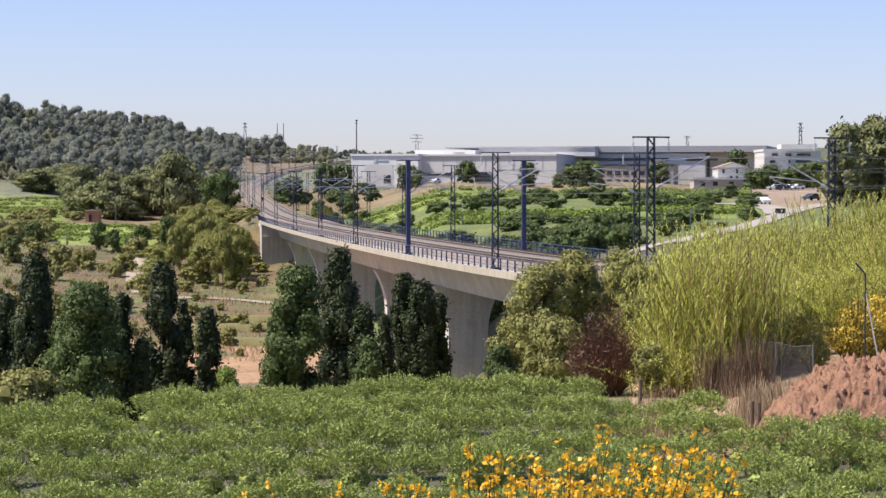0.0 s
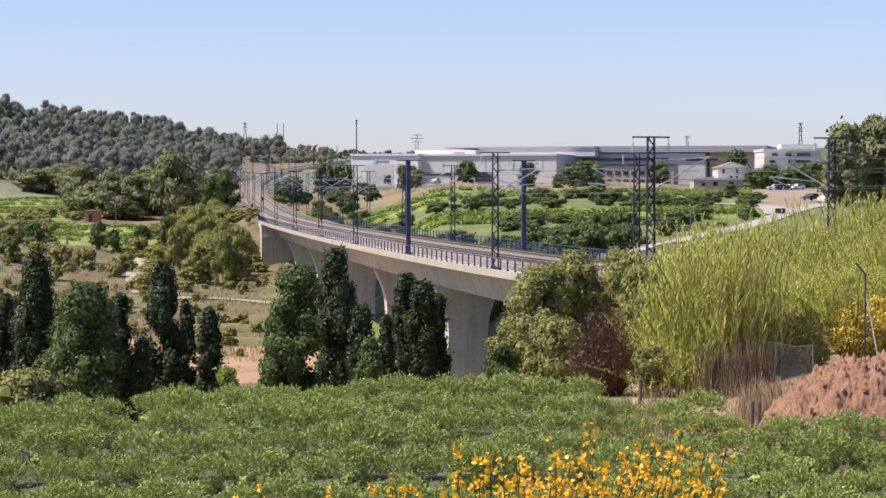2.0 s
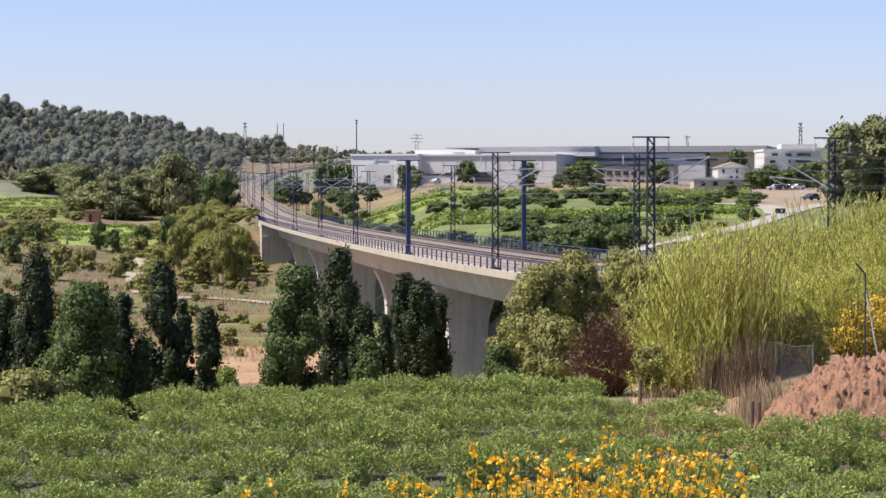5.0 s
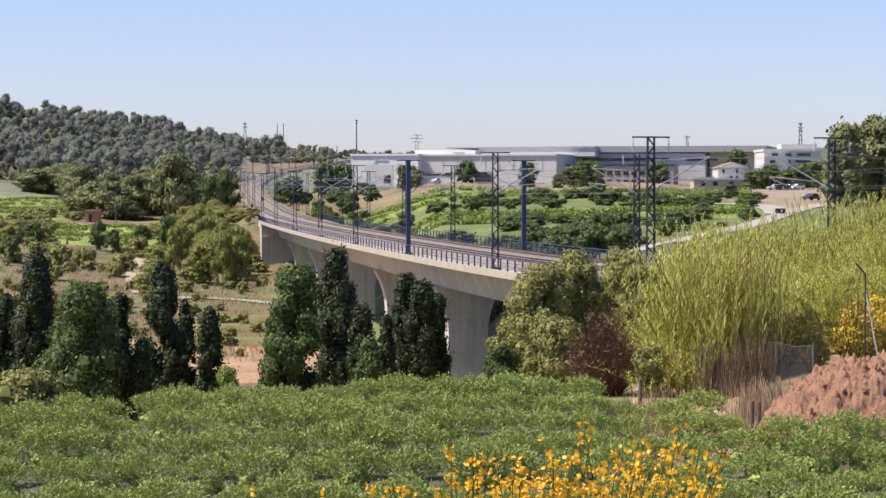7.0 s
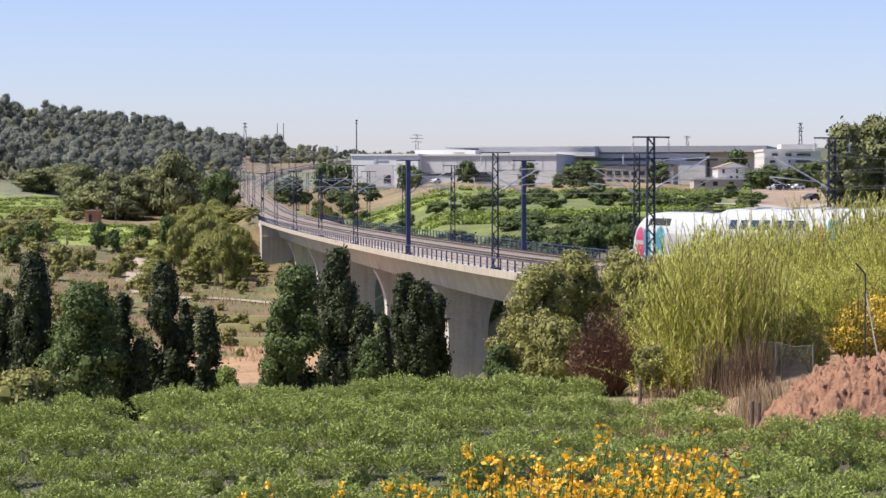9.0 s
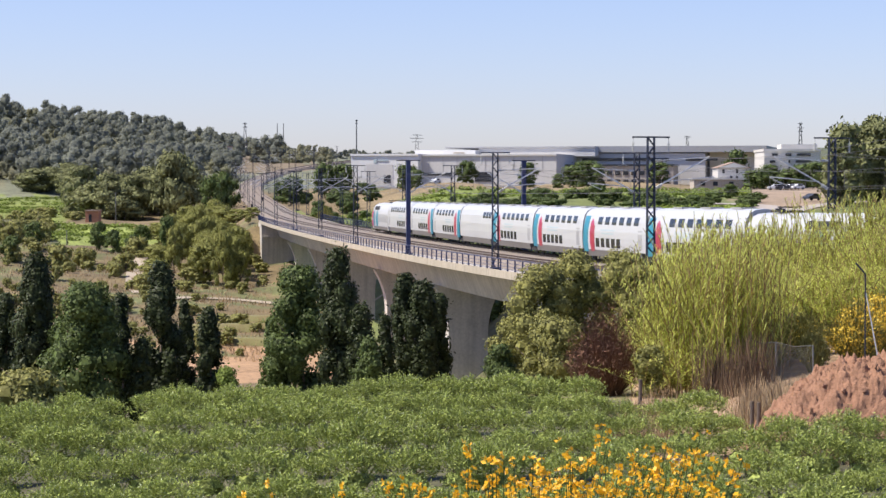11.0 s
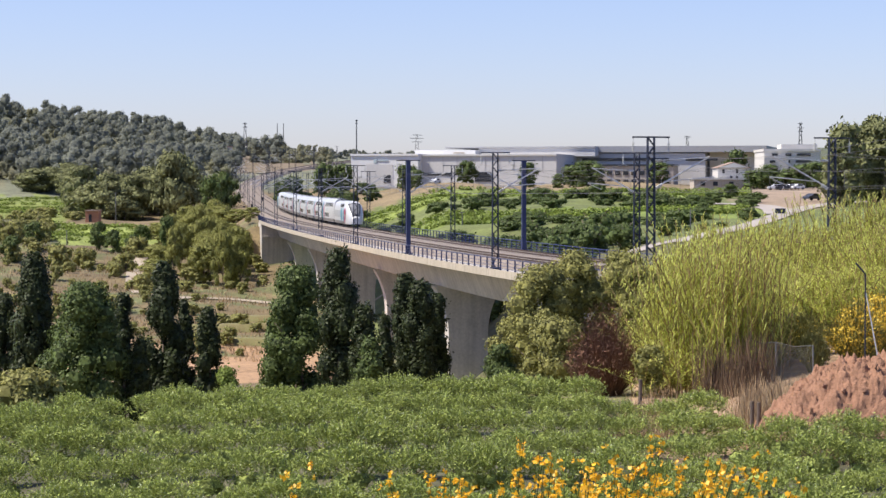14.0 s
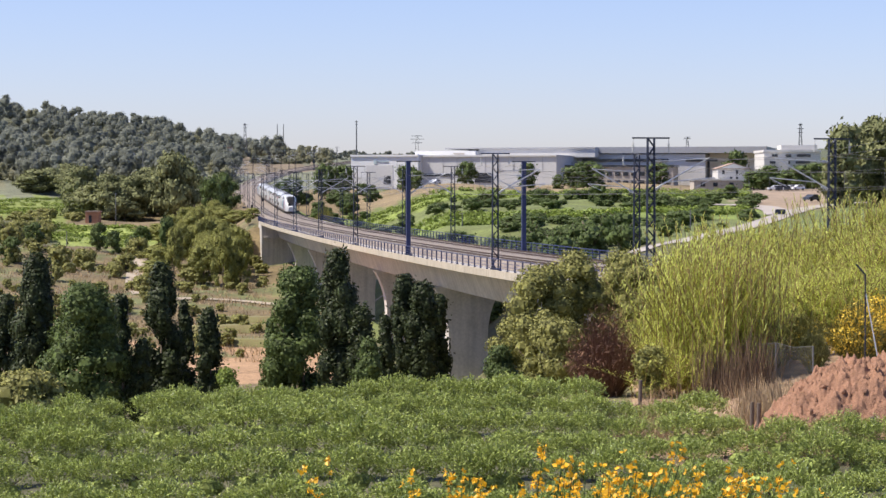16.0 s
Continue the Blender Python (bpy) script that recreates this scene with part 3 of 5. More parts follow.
def crown_balls(rng, h, w, low, form, count):
    """Clumps that fill a crown of height h and width w above low."""
    out = []
    for k in range(count):
        f = rng.random() ** 0.85
        z = low + (h - low) * f
        if form == "spire":
            half = w / 2 * (1.0 if f < 0.6 else 1.0 - 0.75 * ((f - 0.6) / 0.4) ** 1.6)
        elif form == "pine":
            half = w / 2 * math.sqrt(max(0.05, 1 - (2 * f - 0.75) ** 2 * 0.75))
        else:
            half = w / 2 * math.sqrt(max(0.06, 1 - (1.75 * f - 0.75) ** 2))
        a = rng.random() * 2 * math.pi
        q = half * math.sqrt(rng.random()) * 0.82
        r = w * (0.12 + 0.11 * rng.random())
        tall = 1.9 if form == "spire" else (0.62 if form == "pine" else 0.95)
        out.append((q * math.cos(a), q * math.sin(a), min(z, h - r * tall * 0.9), r, r, r * tall))
    return out


def trunk_mesh(rng, bm, h, r, low, w, limbs=5):
    segs = 4
    p = Vector((0, 0, -0.4))
    for k in range(segs):
        q = Vector((rng.normal() * 0.02 * h, rng.normal() * 0.02 * h, -0.4 + (h * 0.85 + 0.4) * (k + 1) / segs))
        rod(bm, p, q, r * (1 - k / segs * 0.8), 5, r * (1 - (k + 1) / segs * 0.8))
        p = q
    for k in range(limbs):
        a = k * 2.4 + rng.random()
        z = low + (h * 0.75 - low) * k / max(1, limbs - 1) * 0.8
        rod(bm, (0, 0, z), (math.cos(a) * w * 0.32, math.sin(a) * w * 0.32, z + w * 0.35), r * 0.4, 4, r * 0.12)


def make_tree(name, label, category, h, w, form, leaf, leaves, size, seed, low=0.12, trunk_r=0.16, count=40, group=""):
    rng = np.random.default_rng(seed)
    tree = thing(name, label, category, group)
    bm = bmesh.new()
    trunk_mesh(rng, bm, h, trunk_r, low * h, w)
    part("trunk", bm, "bark", tree, smooth=True)
    balls = crown_balls(rng, h, w, low * h, form, count)
    C, D = on_balls(rng, balls, leaves)
    core = np.concatenate([HEART * np.array(b[3:6]) * 0.6 + np.array(b[:3]) for b in balls])
    out = C - np.array([0, 0, h * 0.4])
    out[:, 2] *= 0.5 * w / h if h > w else 0.7
    out /= np.linalg.norm(out, axis=1)[:, None] + 1e-6
    D = D + out * 0.7
    C[:, 2] = np.maximum(C[:, 2], 0.1)
    # sprigs that break the outline
    S = C[rng.choice(leaves, leaves // 6)] + rng.normal(size=(leaves // 6, 3)) * size * 0.9
    quads("crown", np.concatenate([core, leaf_quads(rng, C, size, 0.7, face=D), leaf_quads(rng, S, size * 1.1, 0.55, 0.8)]), leaf, tree)
    return tree


def spot(px, y, dz=0.0):
    """A place on the ground at a bearing and a distance."""
    x = side(px) * y
    return Vector((x, y, gz(x, y) + dz))


def top_height(px, y, row):
    """Height of a thing on the ground at that bearing whose top reaches a sight line."""
    p = spot(px, y)
    return EYE.z - (row - 335.2) / FOCAL * y - p.z


def plant_valley_trees():
    dark = "dark green columnar poplar with dense upright foliage"
    light = "mid-green broad-crowned tree with loose leafy branches"
    rows = [
        (58, 160, 447, 80, "spire"), (8, 165, 520, 55, "spire"), (150, 150, 500, 140, "round"), (215, 158, 520, 50, "spire"),
        (287, 156, 463, 72, "spire"), (328, 160, 530, 36, "spire"), (368, 155, 545, 52, "spire"), (248, 150, 600, 34, "spire"),
        (522, 158, 470, 118, "round"), (597, 152, 440, 84, "spire"), (640, 150, 540, 54, "spire"), (652, 140, 600, 56, "round"),
        (716, 170, 484, 52, "spire"), (682, 166, 558, 36, "spire"), (745, 168, 498, 62, "spire"), (775, 172, 520, 50, "spire"), (488, 160, 560, 60, "round"), (110, 152, 560, 60, "round")]
    out = []
    for i, (px, y, row, wide, form) in enumerate(rows):
        p = spot(px, y)
        h = top_height(px, y, row)
        w = wide / FOCAL * y * 1.06
        t = make_tree("poplar" if form == "spire" else "ash_tree", dark if form == "spire" else light, "tree", h, w, form,
                      "poplar_leaf" if form == "spire" else "light_leaf", int(3000 * w + 520 * h), 0.2, 100 + i, 0.02, 0.18, 110, "trees in the valley")
        t.location = p
        out.append((t, p, h))
    return out


valley_trees = plant_valley_trees()


def plant_vines():
    rng = np.random.default_rng(7)
    kinds = []
    for k in range(7):
        vine = thing("grape_vine", "leafy green trellised grape vine in a row", "grape vine", "rows of the vineyard")
        bm = bmesh.new()
        rod(bm, (0, 0, -0.15), (0.05, 0.03, 0.55), 0.035, 6, 0.025)
        rod(bm, (0.05, 0.03, 0.5), (-0.35, 0.0, 0.75), 0.02, 5, 0.012)
        rod(bm, (0.05, 0.03, 0.5), (0.4, 0.05, 0.75), 0.02, 5, 0.012)
        part("stem", bm, "bark", vine)
        wide = rng.uniform(0.5, 0.62)
        # a round mop of upright shoots over a thin dark middle
        tuft, lean, k0 = [], [], rng.uniform(0, 6)
        for q in range(280):
            a, e = rng.uniform(0, 6.28), math.sqrt(rng.random())
            b = np.array([math.cos(a) * e * wide, math.sin(a) * e * 0.46, 0.6 + 0.42 * math.sqrt(max(0, 1 - e * e)) + 0.05 * math.sin(2 * a + k0) + rng.normal() * 0.04])
            d = np.array([rng.normal() * 0.22 + 0.8 * math.cos(a) * e, rng.normal() * 0.22 + 0.7 * math.sin(a) * e, 1.0 - 0.35 * e])
            for f in range(12):
                tuft.append(b + d * (0.021 * f - 0.07) + rng.normal(size=3) * 0.022)
                lean.append(d)
        tuft, lean = np.array(tuft), np.array(lean)
        axis = lean + rng.normal(size=tuft.shape) * 0.55
        axis /= np.linalg.norm(axis, axis=1)[:, None]
        across = np.cross(axis, rng.normal(size=tuft.shape))
        across /= np.linalg.norm(across, axis=1)[:, None]
        ln = 0.068 * rng.uniform(0.6, 1.3, len(tuft))[:, None]
        T = np.stack([tuft - axis * ln / 2, tuft + across * ln * 0.17, tuft + axis * ln / 2, tuft - across * ln * 0.17], 1)
        balls = [(0, 0.05, 0.46, wide * 0.7, 0.26, 0.2)]
        skirt = [(0, 0, 0.4, wide * 0.85, 0.3, 0.36), (wide * 0.35, 0, 0.38, wide * 0.42, 0.28, 0.36), (-wide * 0.35, 0, 0.38, wide * 0.42, 0.28, 0.36)]
        C, D = on_balls(rng, skirt, 640, 0.12)
        C[:, 2] = np.maximum(C[:, 2], 0.06)
        core = [HEART * np.array(b[3:6]) + np.array(b[:3]) for b in balls]
        V = np.concatenate(core + [T, leaf_quads(rng, C, 0.07, 0.42, 0.2, face=D)])
        quads("foliage", V, "vine_leaf", vine)
        pick = tuft[rng.choice(len(tuft), 520)] + rng.normal(size=(520, 3)) * 0.025
        quads("shoot_tip_mass", leaf_quads(rng, pick, 0.03, 0.6), "vine_tip", vine)
        kinds.append(vine)
    used = set()
    for row in range(10):
        y0 = 31.2 + row * 4.7
        half = 0.21 * y0 + 1.5
        n = int(2 * half / 1.12)
        for i in range(n):
            x = -half + i * 1.12 + rng.normal() * 0.1
            px = 784 + FOCAL * x / y0
            y = y0 - 0.05 * x - 0.012 * x * x * (0.3 if x > 0 else 0.5) + rng.normal() * 0.08
            edge = np.interp(px, [-50, 0, 400, 650, 900, 1130, 1300, 1345, 1568, 1650], [63, 65, 71, 76, 74.5, 67, 64, 58.6, 53.6, 53])
            if y > edge:
                continue
            k = int(rng.integers(7))
            sc = rng.uniform(0.88, 1.2)
            m = Matrix.Translation((x, y, gz(x, y))) @ Matrix.Rotation(rng.normal() * 0.2 + (math.pi if rng.random() < 0.5 else 0), 4, "Z")
            if k not in used:
                used.add(k)
                ob = kinds[k]
                ob.matrix_basis = m
            else:
                ob = copy_thing(kinds[k], m)
            ob.scale = (sc * rng.uniform(0.95, 1.15), sc * 1.0, sc * rng.uniform(0.94, 1.1))
    for k in set(range(7)) - used:
        kinds[k].location = spot(784, 40)


plant_vines()


def make_reeds(seed, n, spread):
    """A clump of tall canes with drooping ribbon leaves and feathery tops."""
    rng = np.random.default_rng(seed)
    clump = thing("reed_clump", "tall yellow-green giant reeds with drooping leaves", "reeds", "reed bed on the bank")
    stems, leaves = [], []
    for i in range(n):
        bx, by = rng.normal(size=2) * spread * 0.5
        h = rng.uniform(2.8, 5.7)
        lean = rng.normal(size=2) * 0.75 + np.array([0.1, 0.0])
        pts = []
        for k in range(6):
            f = k / 5
            pts.append(np.array([bx + lean[0] * f * f, by + lean[1] * f * f, h * f - 0.2]))
        for a, b in zip(pts[:-1], pts[1:]):
            for o in (np.array([0.014, 0, 0]), np.array([0, 0.014, 0])):
                stems.append([a - o, a + o, b + o, b - o])
        for k in range(44):
            f = 0.26 + 0.74 * k / 43
            base = pts[0] + (np.array([lean[0] * f * f, lean[1] * f * f, h * f]))
            az = rng.uniform(0, 2 * math.pi)
            out = np.array([math.cos(az), math.sin(az), 0])
            ln = rng.uniform(0.28, 0.62) * (1 - 0.45 * max(0, f - 0.6))
            wv = np.cross(out, [0, 0, 1]) * 0.015
            m1 = base + out * ln * 0.32 + np.array([0, 0, ln * 0.46])
            m2 = base + out * ln * 0.7 + np.array([0, 0, ln * 0.5])
            leaves.append([base - wv * 0.6, base + wv * 0.6, m1 + wv, m1 - wv])
            leaves.append([m1 - wv, m1 + wv, m2 + wv * 0.15, m2 - wv * 0.15])
    quads("cane_mass", stems, "reed_stem", clump)
    quads("leaf_mass", leaves, "reed_leaf", clump)
    return clump


def plant_reeds():
    rng = np.random.default_rng(21)
    kinds = [make_reeds(300 + k, 46, 1.5) for k in range(5)]
    first = set()
    for i in range(175):
        px = rng.uniform(1165, 1680)
        y = 78 + 36 * rng.random() ** (0.8 if i < 125 else 0.35)
        tall = i % 9 == 0
        if tall:
            px, y = rng.uniform(1205, 1325), rng.uniform(79, 86)
        if px > 1330 and y < 92:
            y = rng.uniform(91, 113)
        limit = np.interp(px, [1130, 1200, 1300, 1450, 1568, 1700], [452, 425, 398, 375, 352, 345])
        if not tall:
            limit += (113 - y) * np.interp(px, [1165, 1330, 1568], [5.2, 5.6, 7.0])
        limit -= 15
        p = spot(px, y)
        want = EYE.z - (limit - 335.2) / FOCAL * y - p.z
        sc = min(1.15, want / 5.3) * rng.uniform(0.85, 1.08) * (0.86 if tall else 1)
        if sc < 0.35:
            continue
        k = int(rng.integers(5))
        m = Matrix.Translation(p) @ Matrix.Rotation(rng.uniform(-0.6, 0.6), 4, "Z")
        if k not in first:
            first.add(k)
            ob = kinds[k]
            ob.matrix_basis = m
        else:
            ob = copy_thing(kinds[k], m)
        ob.scale = (1, 1, sc)


plant_reeds()


def plant_bank_bushes():
    rows = [
        (960, 92, 468, 150, "oak_leaf", "olive-green dense leafy shrub beside the viaduct"),
        (905, 96, 560, 90, "oak_leaf", "olive-green dense leafy shrub beside the viaduct"),
        (1020, 94, 442, 130, "oak_leaf", "olive-green dense leafy shrub beside the viaduct"),
        (1095, 96, 440, 120, "oak_leaf", "olive-green dense leafy shrub beside the viaduct"),
        (985, 84, 560, 130, "oak_leaf", "olive-green dense leafy shrub beside the viaduct"),
        (1130, 92, 470, 100, "oak_leaf", "olive-green dense leafy shrub beside the viaduct"),
        (890, 86, 610, 80, "light_leaf", "small mid-green shrub at the field edge"),
        (1152, 79, 612, 66, "oak_leaf", "small olive-green shrub at the field edge"),
        (45, 66, 655, 150, "oak_leaf", "low olive green shrub at the field edge"),
        (400, 90, 650, 60, "row_leaf", "low bright green shrub at the field edge")]
    for i, (px, y, row, wide, leaf, label) in enumerate(rows):
        h = top_height(px, y, row)
        w = wide / FOCAL * y
        t = make_tree("shrub", label, "shrub", h, w, "round", leaf, int(2400 * w + 900 * h), 0.1, 400 + i, 0.0, 0.06, 60, "shrubs on the bank")
        t.location = spot(px, y)


plant_bank_bushes()


def scatter_trees(name, label, category, seed, spots, leaf, form, kinds=4, leaves=700, size=0.5, group="", h0=8.0, w0=7.0):
    """Many trees from a few shapes: spots hold (bearing, distance, height, width)."""
    made = []
    for i, (px, y, h, w) in enumerate(spots):
        m = Matrix.Translation(spot(px, y)) @ Matrix.Rotation((i * 2.39) % 6.28, 4, "Z")
        if len(made) < kinds:
            t = make_tree(name, label, category, h0, w0, form, leaf, leaves, size, seed + i, 0.1, 0.2, 36, group)
            t.matrix_basis = m
            made.append(t)
        else:
            t = copy_thing(made[i % kinds], m)
        t.scale = (w / w0, w / w0, h / h0)


def plant_middle():
    rng = np.random.default_rng(5)
    # olive-green thicket left of the far abutment
    sp = []
    for i in range(60):
        px = rng.uniform(270, 448)
        y = rng.uniform(395, 530)
        top = np.interp(px, [270, 300, 340, 390, 450], [405, 352, 345, 345, 362]) + rng.uniform(0, 40) + (530 - y) * 0.45
        sp.append((px, y, max(2.5, top_height(px, y, top)), rng.uniform(4, 7)))
    scatter_trees("thicket_tree", "olive-green bushy tree on the dry slope", "tree", 500, sp, "thicket_leaf", "round", 5, 3000, 0.28, "thicket beside the abutment")
    sp = [(392, 600, top_height(392, 600, 303), 8), (372, 590, top_height(372, 590, 312), 7), (408, 610, top_height(408, 610, 318), 6), (295, 470, 9, 4), (252, 500, 5, 4), (175, 470, 6, 4.5), (200, 465, 5, 4), (235, 460, 4.5, 4), (60, 470, 5, 5), (100, 440, 4, 4), (20, 430, 5, 5)]
    scatter_trees("field_tree", "light green tree at the edge of the fields", "tree", 520, sp, "light_leaf", "round", 3, 1300, 0.46, "trees between the fields")
    # pines below the hill
    sp = []
    for i in range(44):
        px = rng.uniform(50, 335)
        y = rng.uniform(640, 700) if px > 135 else rng.uniform(780, 840)
        top = np.interp(px, [50, 90, 150, 220, 270, 310, 335], [300, 285, 290, 300, 285, 255, 290]) + rng.uniform(0, 40)
        sp.append((px, y, max(7, top_height(px, y, top)), rng.uniform(11, 16)))
    scatter_trees("pine_tree", "dark green umbrella pine at the foot of the hill", "pine tree", 540, sp, "pine_leaf", "pine", 4, 2200, 0.75, "pines at the foot of the hill", 13, 13)
    sp = []
    for i in range(42):
        px = rng.uniform(1486, 1660)
        y = rng.uniform(430, 520)
        top = np.interp(px, [1475, 1490, 1520, 1568, 1650], [235, 212, 205, 197, 190]) + rng.uniform(0, 60)
        sp.append((px, y, max(5, top_height(px, y, top)), rng.uniform(7, 10)))
    scatter_trees("pine_tree", "dark green pine in the wood beyond the line", "pine tree", 560, sp, "pine_leaf", "pine", 4, 1500, 0.7, "pine wood beyond the line", 13, 9)
    # shrubs in the fields beyond the line
    sp = []
    for i in range(300):
        px = rng.uniform(500, 1345)
        y = rng.choice([rng.uniform(270, 385), rng.uniform(425, 515), rng.uniform(425, 480), rng.uniform(300, 380)])
        x = side(px) * y
        ok = x > np.interp(y, LY, LX) + 12 and not (px > np.interp(y, [265, 300, 340, 372, 400], [1080, 1190, 1290, 1330, 1345]) and y < 440)
        if ok:
            k = rng.uniform(0.7, 2.2) * (1.5 if rng.random() < 0.15 else 1)
            sp.append((px, y, k, k * rng.uniform(1.3, 2.6)))
    for i in range(60):
        px, y = rng.uniform(490, 660), rng.uniform(470, 690)
        if side(px) * y > np.interp(y, LY, LX) + 9:
            k = rng.uniform(1.5, 4.0)
            sp.append((px, y, k, k * rng.uniform(1.1, 1.8)))
    for i in range(40):
        px = rng.uniform(850, 1110)
        y = rng.uniform(262, 330)
        k = rng.uniform(2.2, 4.2)
        sp.append((px, y, k, k * 1.4))
    scatter_trees("field_shrub", "dark green scrub bush in the fields", "shrub", 580, sp, "light_leaf", "round", 5, 700, 0.28, "scrub beyond the line", 3, 4)
    sp = []
    for y in (398, 407, 416, 522, 534, 546, 558, 570):
        for px in np.arange(520, 1330, 9.0):
            if side(px) * y > np.interp(y, LY, LX) + 14 and rng.random() < 0.8:
                sp.append((px + rng.normal() * 2, y + rng.normal() * 0.5 + (px - 900) * 0.006, rng.uniform(0.9, 1.3), rng.uniform(1.8, 2.6)))
    for y0, y1, step, p0, p1 in ((502, 582, 8, 60, 250), (672, 770, 9, -30, 116)):
        for y in np.arange(y0, y1, step):
            for px in np.arange(p0, p1, 9.0):
                if rng.random() < 0.85:
                    sp.append((px + rng.normal() * 2, y + rng.normal() * 0.5, rng.uniform(0.7, 1.1), rng.uniform(1.8, 2.6)))
    V = []
    for px, y, h, w in sp:
        p = spot(px, y)
        C, D = on_balls(rng, [(p.x - w * 0.2, p.y, p.z + h * 0.5, w * 0.35, w * 0.4, h * 0.5), (p.x + w * 0.25, p.y, p.z + h * 0.45, w * 0.35, w * 0.4, h * 0.45)], 60, 0.1)
        V.append(leaf_quads(rng, C, 0.42, 0.8, face=D + np.array([0, 0, 0.4])))
    tagged(quads("distant_vines", np.concatenate(V), "row_leaf"), "bright green low vine rows in the far fields", "vineyard", kind="stuff")
    sp = []
    for i in range(34):
        px = rng.uniform(-20, 90) if i % 3 else rng.uniform(-20, 300)
        y = rng.uniform(480, 560) if px < 90 else rng.uniform(415, 455)
        k = rng.uniform(2.0, 4.5)
        sp.append((px, y, k, k * 1.3))
    for i in range(16):
        px, y = rng.uniform(-20, 140), rng.uniform(630, 642)
        sp.append((px, y, rng.uniform(1.5, 3), rng.uniform(3, 6)))
    scatter_trees("hedge_shrub", "dark green shrub along the field edge", "shrub", 590, sp, "oak_leaf", "round", 4, 600, 0.32, "hedges round the fields", 3, 4)
    sp = []
    for i in range(170):
        px = rng.uniform(-20, 470)
        y = rng.uniform(290, 480)
        k = rng.uniform(0.6, 2.2) * (1.5 if rng.random() < 0.12 else 1)
        sp.append((px, y, k, k * rng.uniform(1.1, 1.8)))
    scatter_trees("dry_shrub", "grey-green low scrub on the dry valley side", "shrub", 600, sp, "oak_leaf", "round", 4, 520, 0.24, "scrub on the valley side", 3, 4)


plant_middle()


def wood(name, label, n, seed, region, leaf, height, size, big=0.5):
    """A distant wood as one object: many crowns, each a few leafy clumps."""
    rng = np.random.default_rng(seed)
    V = []
    xs, ys, hs, ws = [], [], [], []
    while len(xs) < n:
        px, y = region(rng)
        xs.append(side(px) * y)
        ys.append(y)
        tall = rng.random() < big
        hs.append(height * (rng.uniform(0.7, 1.2) if tall else rng.uniform(0.25, 0.5)))
        ws.append(height * (rng.uniform(0.6, 0.95) if tall else rng.uniform(0.4, 0.7)))
    zs = ground_z(np.array(xs), np.array(ys))
    for x, y, z, h, w in zip(xs, ys, zs, hs, ws):
        at = np.array([x, y, z])
        balls = [(q[0] * 0.8, q[1] * 0.8, q[2], q[3] * 1.7, q[4] * 1.7, q[5] * 1.7) for q in crown_balls(rng, h, w, h * 0.25, "round", 6)]
        C, D = on_balls(rng, balls, 190, 0.2)
        V += [HEART * np.array(b[3:6]) * 0.66 + np.array(b[:3]) + at for b in balls]
        V.append(leaf_quads(rng, C + at, size, 0.8, face=D * 2.5))
    ob = quads(name, np.concatenate(V), leaf)
    tagged(ob, label, "wood", kind="stuff")


def hill_spot(r):
    """Bearing and distance on the hillside, with clearings and a bare spur."""
    while True:
        px, y = r.uniform(-60, 500), 850 + 900 * r.random() ** 1.3
        if px > 415 and y < 1180:
            continue
        v = noise.noise(Vector((px * 0.016, y * 0.011, 3.1)))
        if v > -0.12 and (px < 430 or r.random() < 0.4):
            return px, y


# far woods; their leaf colours carry the haze, the air has none
wood("hill_wood", "green pine wood covering the hillside, greyed by haze in its colour", 680, 31, hill_spot, "hazy_hill_leaf", 11.0, 0.9, 0.7)
wood("hill_scrub", "olive scrub between the pines on the hillside, paled by haze in its colour", 900, 33, lambda r: (lambda a, b: (a, b) if a < 415 else (a + 30, 1180 + (b - 840) * 0.6))(r.uniform(-60, 560), 840 + 900 * r.random() ** 1.3), "hill_scrub", 7.0, 0.7, 0.2)
wood("ridge_wood", "green trees along the far ridge, greyed by haze in their colour", 300, 32, lambda r: (r.uniform(470, 790), r.uniform(1300, 2400)), "hazy_hill_leaf", 5, 1.0)


# ---- bank beside the vineyard ----
def blades(rng, base, n, spread, h, w, lean=0.25):
    """Thin upright blades from the ground."""
    out = []
    for i in range(n):
        b = np.array(base) + np.array([rng.normal() * spread, rng.normal() * spread * 0.6, 0])
        b[2] = base[2] - 0.05
        hh = h * rng.uniform(0.5, 1.2)
        t = b + np.array([rng.normal() * lean * hh, rng.normal() * lean * hh, hh])
        o = np.array([math.cos(i), math.sin(i), 0]) * w / 2
        out.append([b - o, b + o, t + o * 0.4, t - o * 0.4])
    return out


